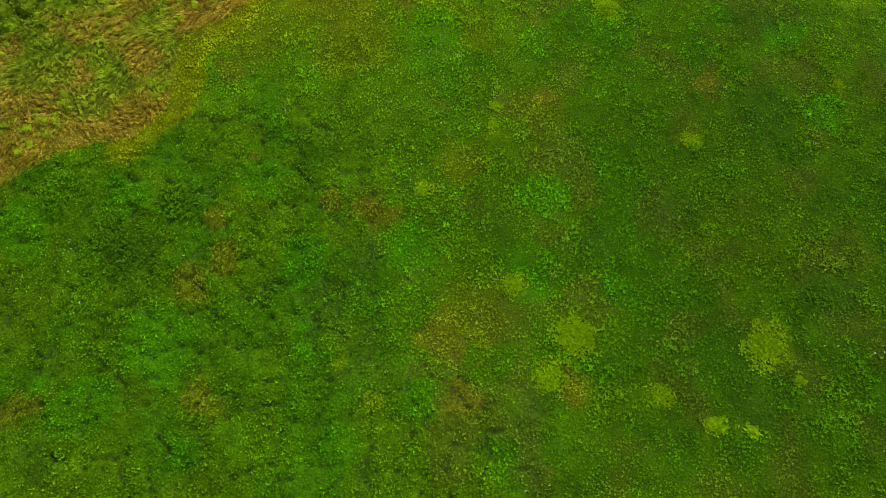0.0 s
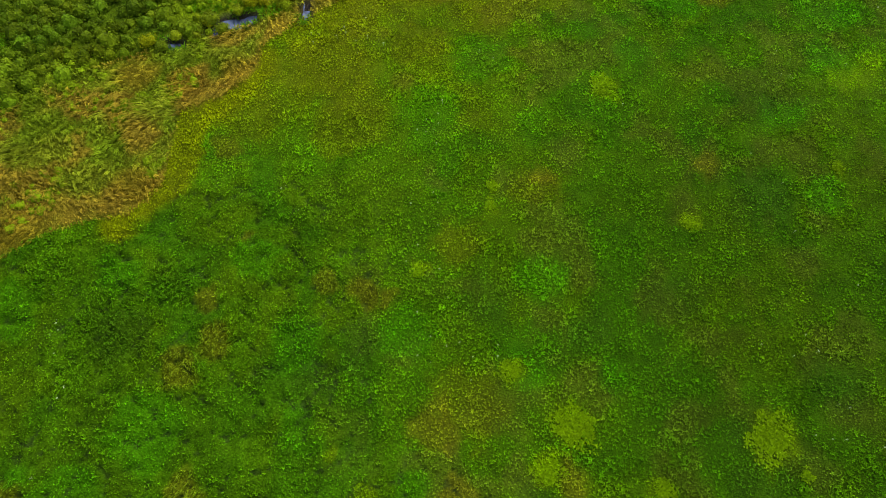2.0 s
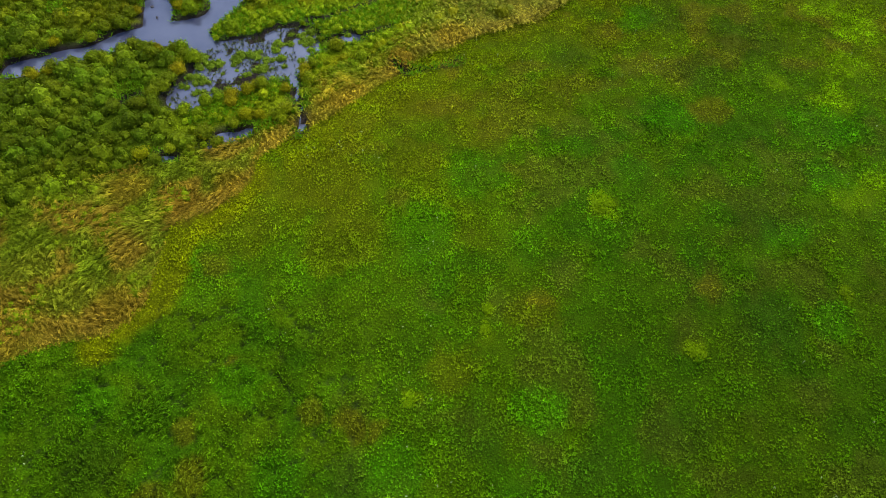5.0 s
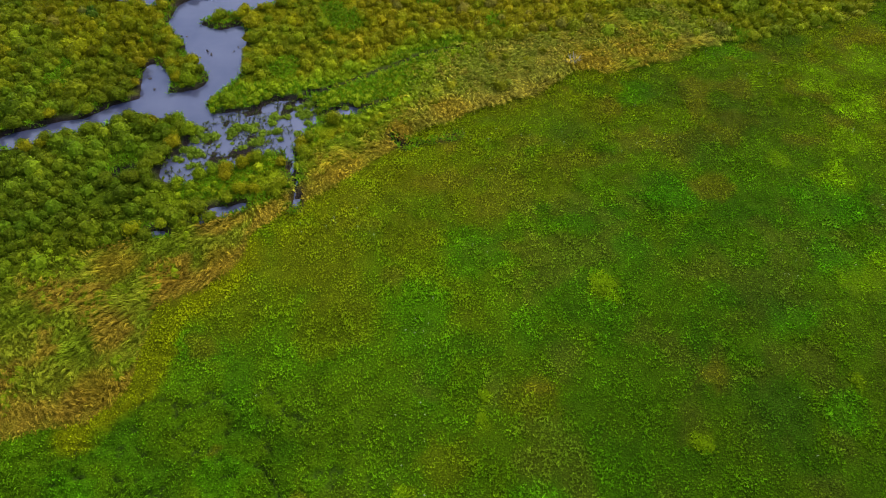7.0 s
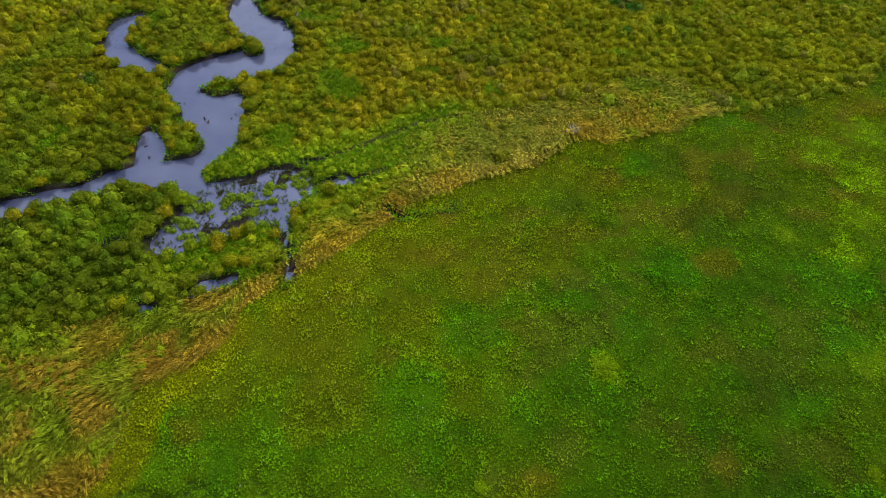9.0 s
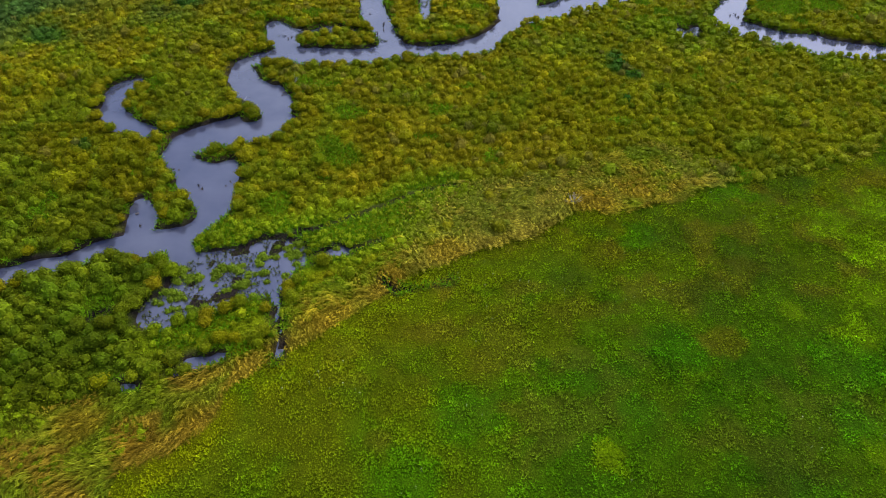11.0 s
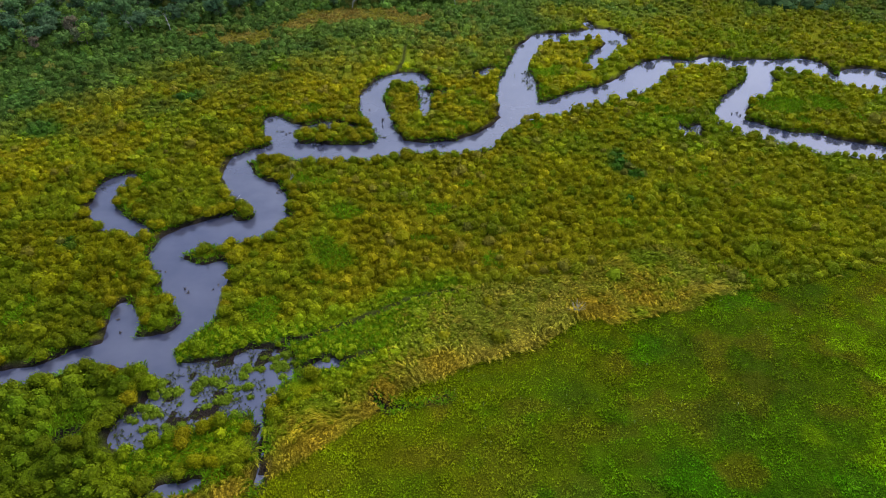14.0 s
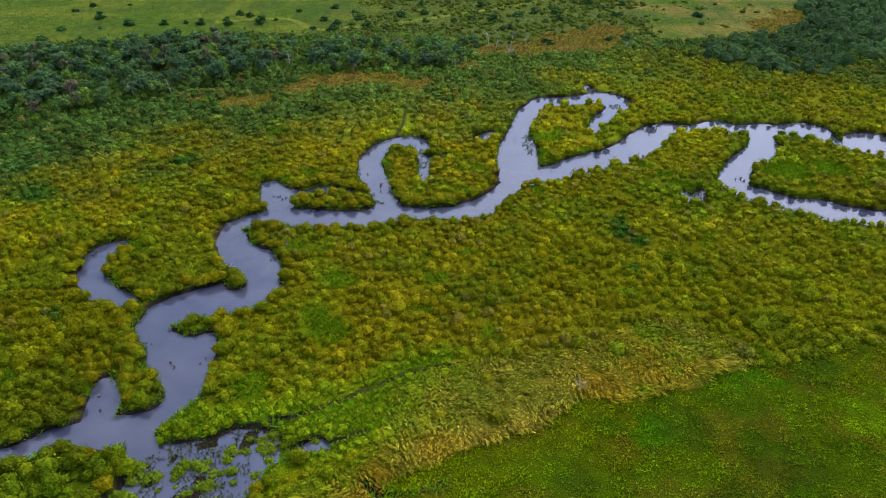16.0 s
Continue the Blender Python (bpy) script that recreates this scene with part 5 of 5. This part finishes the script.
def lay_track():
    """A mown double track across the pasture."""
    s = spline([(-62, 229, 2.2), (-48, 233, 2.2), (-41.4, 232, 2.2), (-33.2, 223.3, 2.2), (-24.5, 225.5, 2.2), (-12.4, 229.9, 2.2), (3.1, 239.6, 2.2), (19.9, 250, 2.2), (30.7, 257.4, 2.2), (50, 270, 2.2)], 8)
    v, f = [], []
    for i, (x, y, w) in enumerate(s):
        t = s[min(i + 1, len(s) - 1)] - s[max(i - 1, 0)]
        nrm = np.array([-t[1], t[0]]) / (np.hypot(t[0], t[1]) + 1e-9)
        for k in (-0.5, -0.17, 0.17, 0.5):
            p = np.array([x, y]) + nrm * w * k
            v.append((p[0], p[1], float(ground_height(p[:1], p[1:], np.array([9.0]))[0]) + (0.10 if abs(k) < 0.3 else 0.06)))
        if i:
            for k in range(3):
                a = 4 * (i - 1) + k
                f.append((a, a + 1, a + 5, a + 4))
    ob = new("track", mesh_of("track", v, f, SOIL, np.tile((0.14, 0.165, 0.018), (len(v), 1)), smooth=True))
    tagged(ob, "pale mown track across the pasture", "track", kind="structure")


def pile_sticks():
    """A heap of grey-brown sticks at the tip of the islet."""
    r = np.random.default_rng(23)
    thing = tagged(new("stick_pile"), "heap of grey-brown sticks beside the islet shrubs", "stick pile")
    thing.matrix_basis = pose(-26.0, 107.6, 0.05)
    for _ in range(46):
        a = r.uniform(0, 6.28)
        foot = np.array([np.cos(a), np.sin(a), 0]) * r.uniform(0.5, 1.5)
        tip = np.array([r.normal(0, 0.25), r.normal(0, 0.25), r.uniform(0.5, 1.15)]) - foot * r.uniform(0.0, 0.5)
        part("stick", quads_mesh("stick", tube(bent(r, foot, tip - foot, r.uniform(1.0, 2.0), 4, 0.08), (0.045, 0.04, 0.03, 0.015), 4), STICK if r.uniform() < 0.6 else DEADWOOD), thing)


def dead_shrub(x, y, size, r):
    thing = tagged(new("dead_shrub"), "bare grey dead shrub with thin twigs", "dead shrub", "dead shrubs of the marsh")
    thing.matrix_basis = pose(x, y, float(heights(np.array([x]), np.array([y]))[0][0]))
    for _ in range(22):
        way = np.array([r.normal(0, 0.7), r.normal(0, 0.7), 1])
        part("twig", quads_mesh("twig", tube(bent(r, (r.normal(0, 0.1), r.normal(0, 0.1), -0.05), way, size * r.uniform(0.6, 1.1), 4, 0.12), (0.03, 0.024, 0.018, 0.008), 4), DEADWOOD), thing)


def stand_stumps():
    r = np.random.default_rng(24)
    for x, y, n in ((-22.4, 128.8, 5), (-10.2, 137.4, 2), (-8.4, 131.6, 2), (-7.8, 133.3, 2), (37.1, 146.8, 3), (52.6, 137.3, 4), (-31.2, 92.1, 3), (-27.6, 88.3, 2), (-23.9, 89.5, 2), (-32.8, 82.4, 2), (-20.6, 110.6, 3)):
        for _ in range(n):
            thing = tagged(new("drowned_stump"), "dark broken stump standing in the river", "stump", "stumps in the river")
            thing.matrix_basis = pose(x + r.normal(0, 0.5), y + r.normal(0, 0.5), -0.3)
            h = r.uniform(0.42, 0.75)
            part("stem", quads_mesh("stem", tube(bent(r, (0, 0, 0), (r.normal(0, 0.25), r.normal(0, 0.25), 1), h, 4, 0.1), (0.14, 0.11, 0.09, 0.05), 6), STICK), thing)
            for _ in range(2):
                part("snapped_branch", quads_mesh("snapped_branch", tube(bent(r, (0, 0, h * 0.6), (r.normal(), r.normal(), 0.5), 0.36, 3, 0.08), (0.05, 0.035, 0.02), 4), STICK), thing)
    dead_shrub(18.0, 85.6, 1.6, r)
    dead_shrub(-19.6, 113.4, 1.3, r)
    dead_shrub(17.6, 203.0, 3.0, r)


plant_fern_patches()
grow_flowers()
grow_ferns()
lay_track()
pile_sticks()
stand_stumps()
grow_meadow()
grow_herbs()
combed_grass()
grow_field()
grow_scrub()
plant_tussocks()
grow_reeds()
grow_sedge()
grow_pool_sedge()
grow_belt()
grow_undergrowth()
grow_shrubs()
plant_bank_shrubs()
plant_trees()
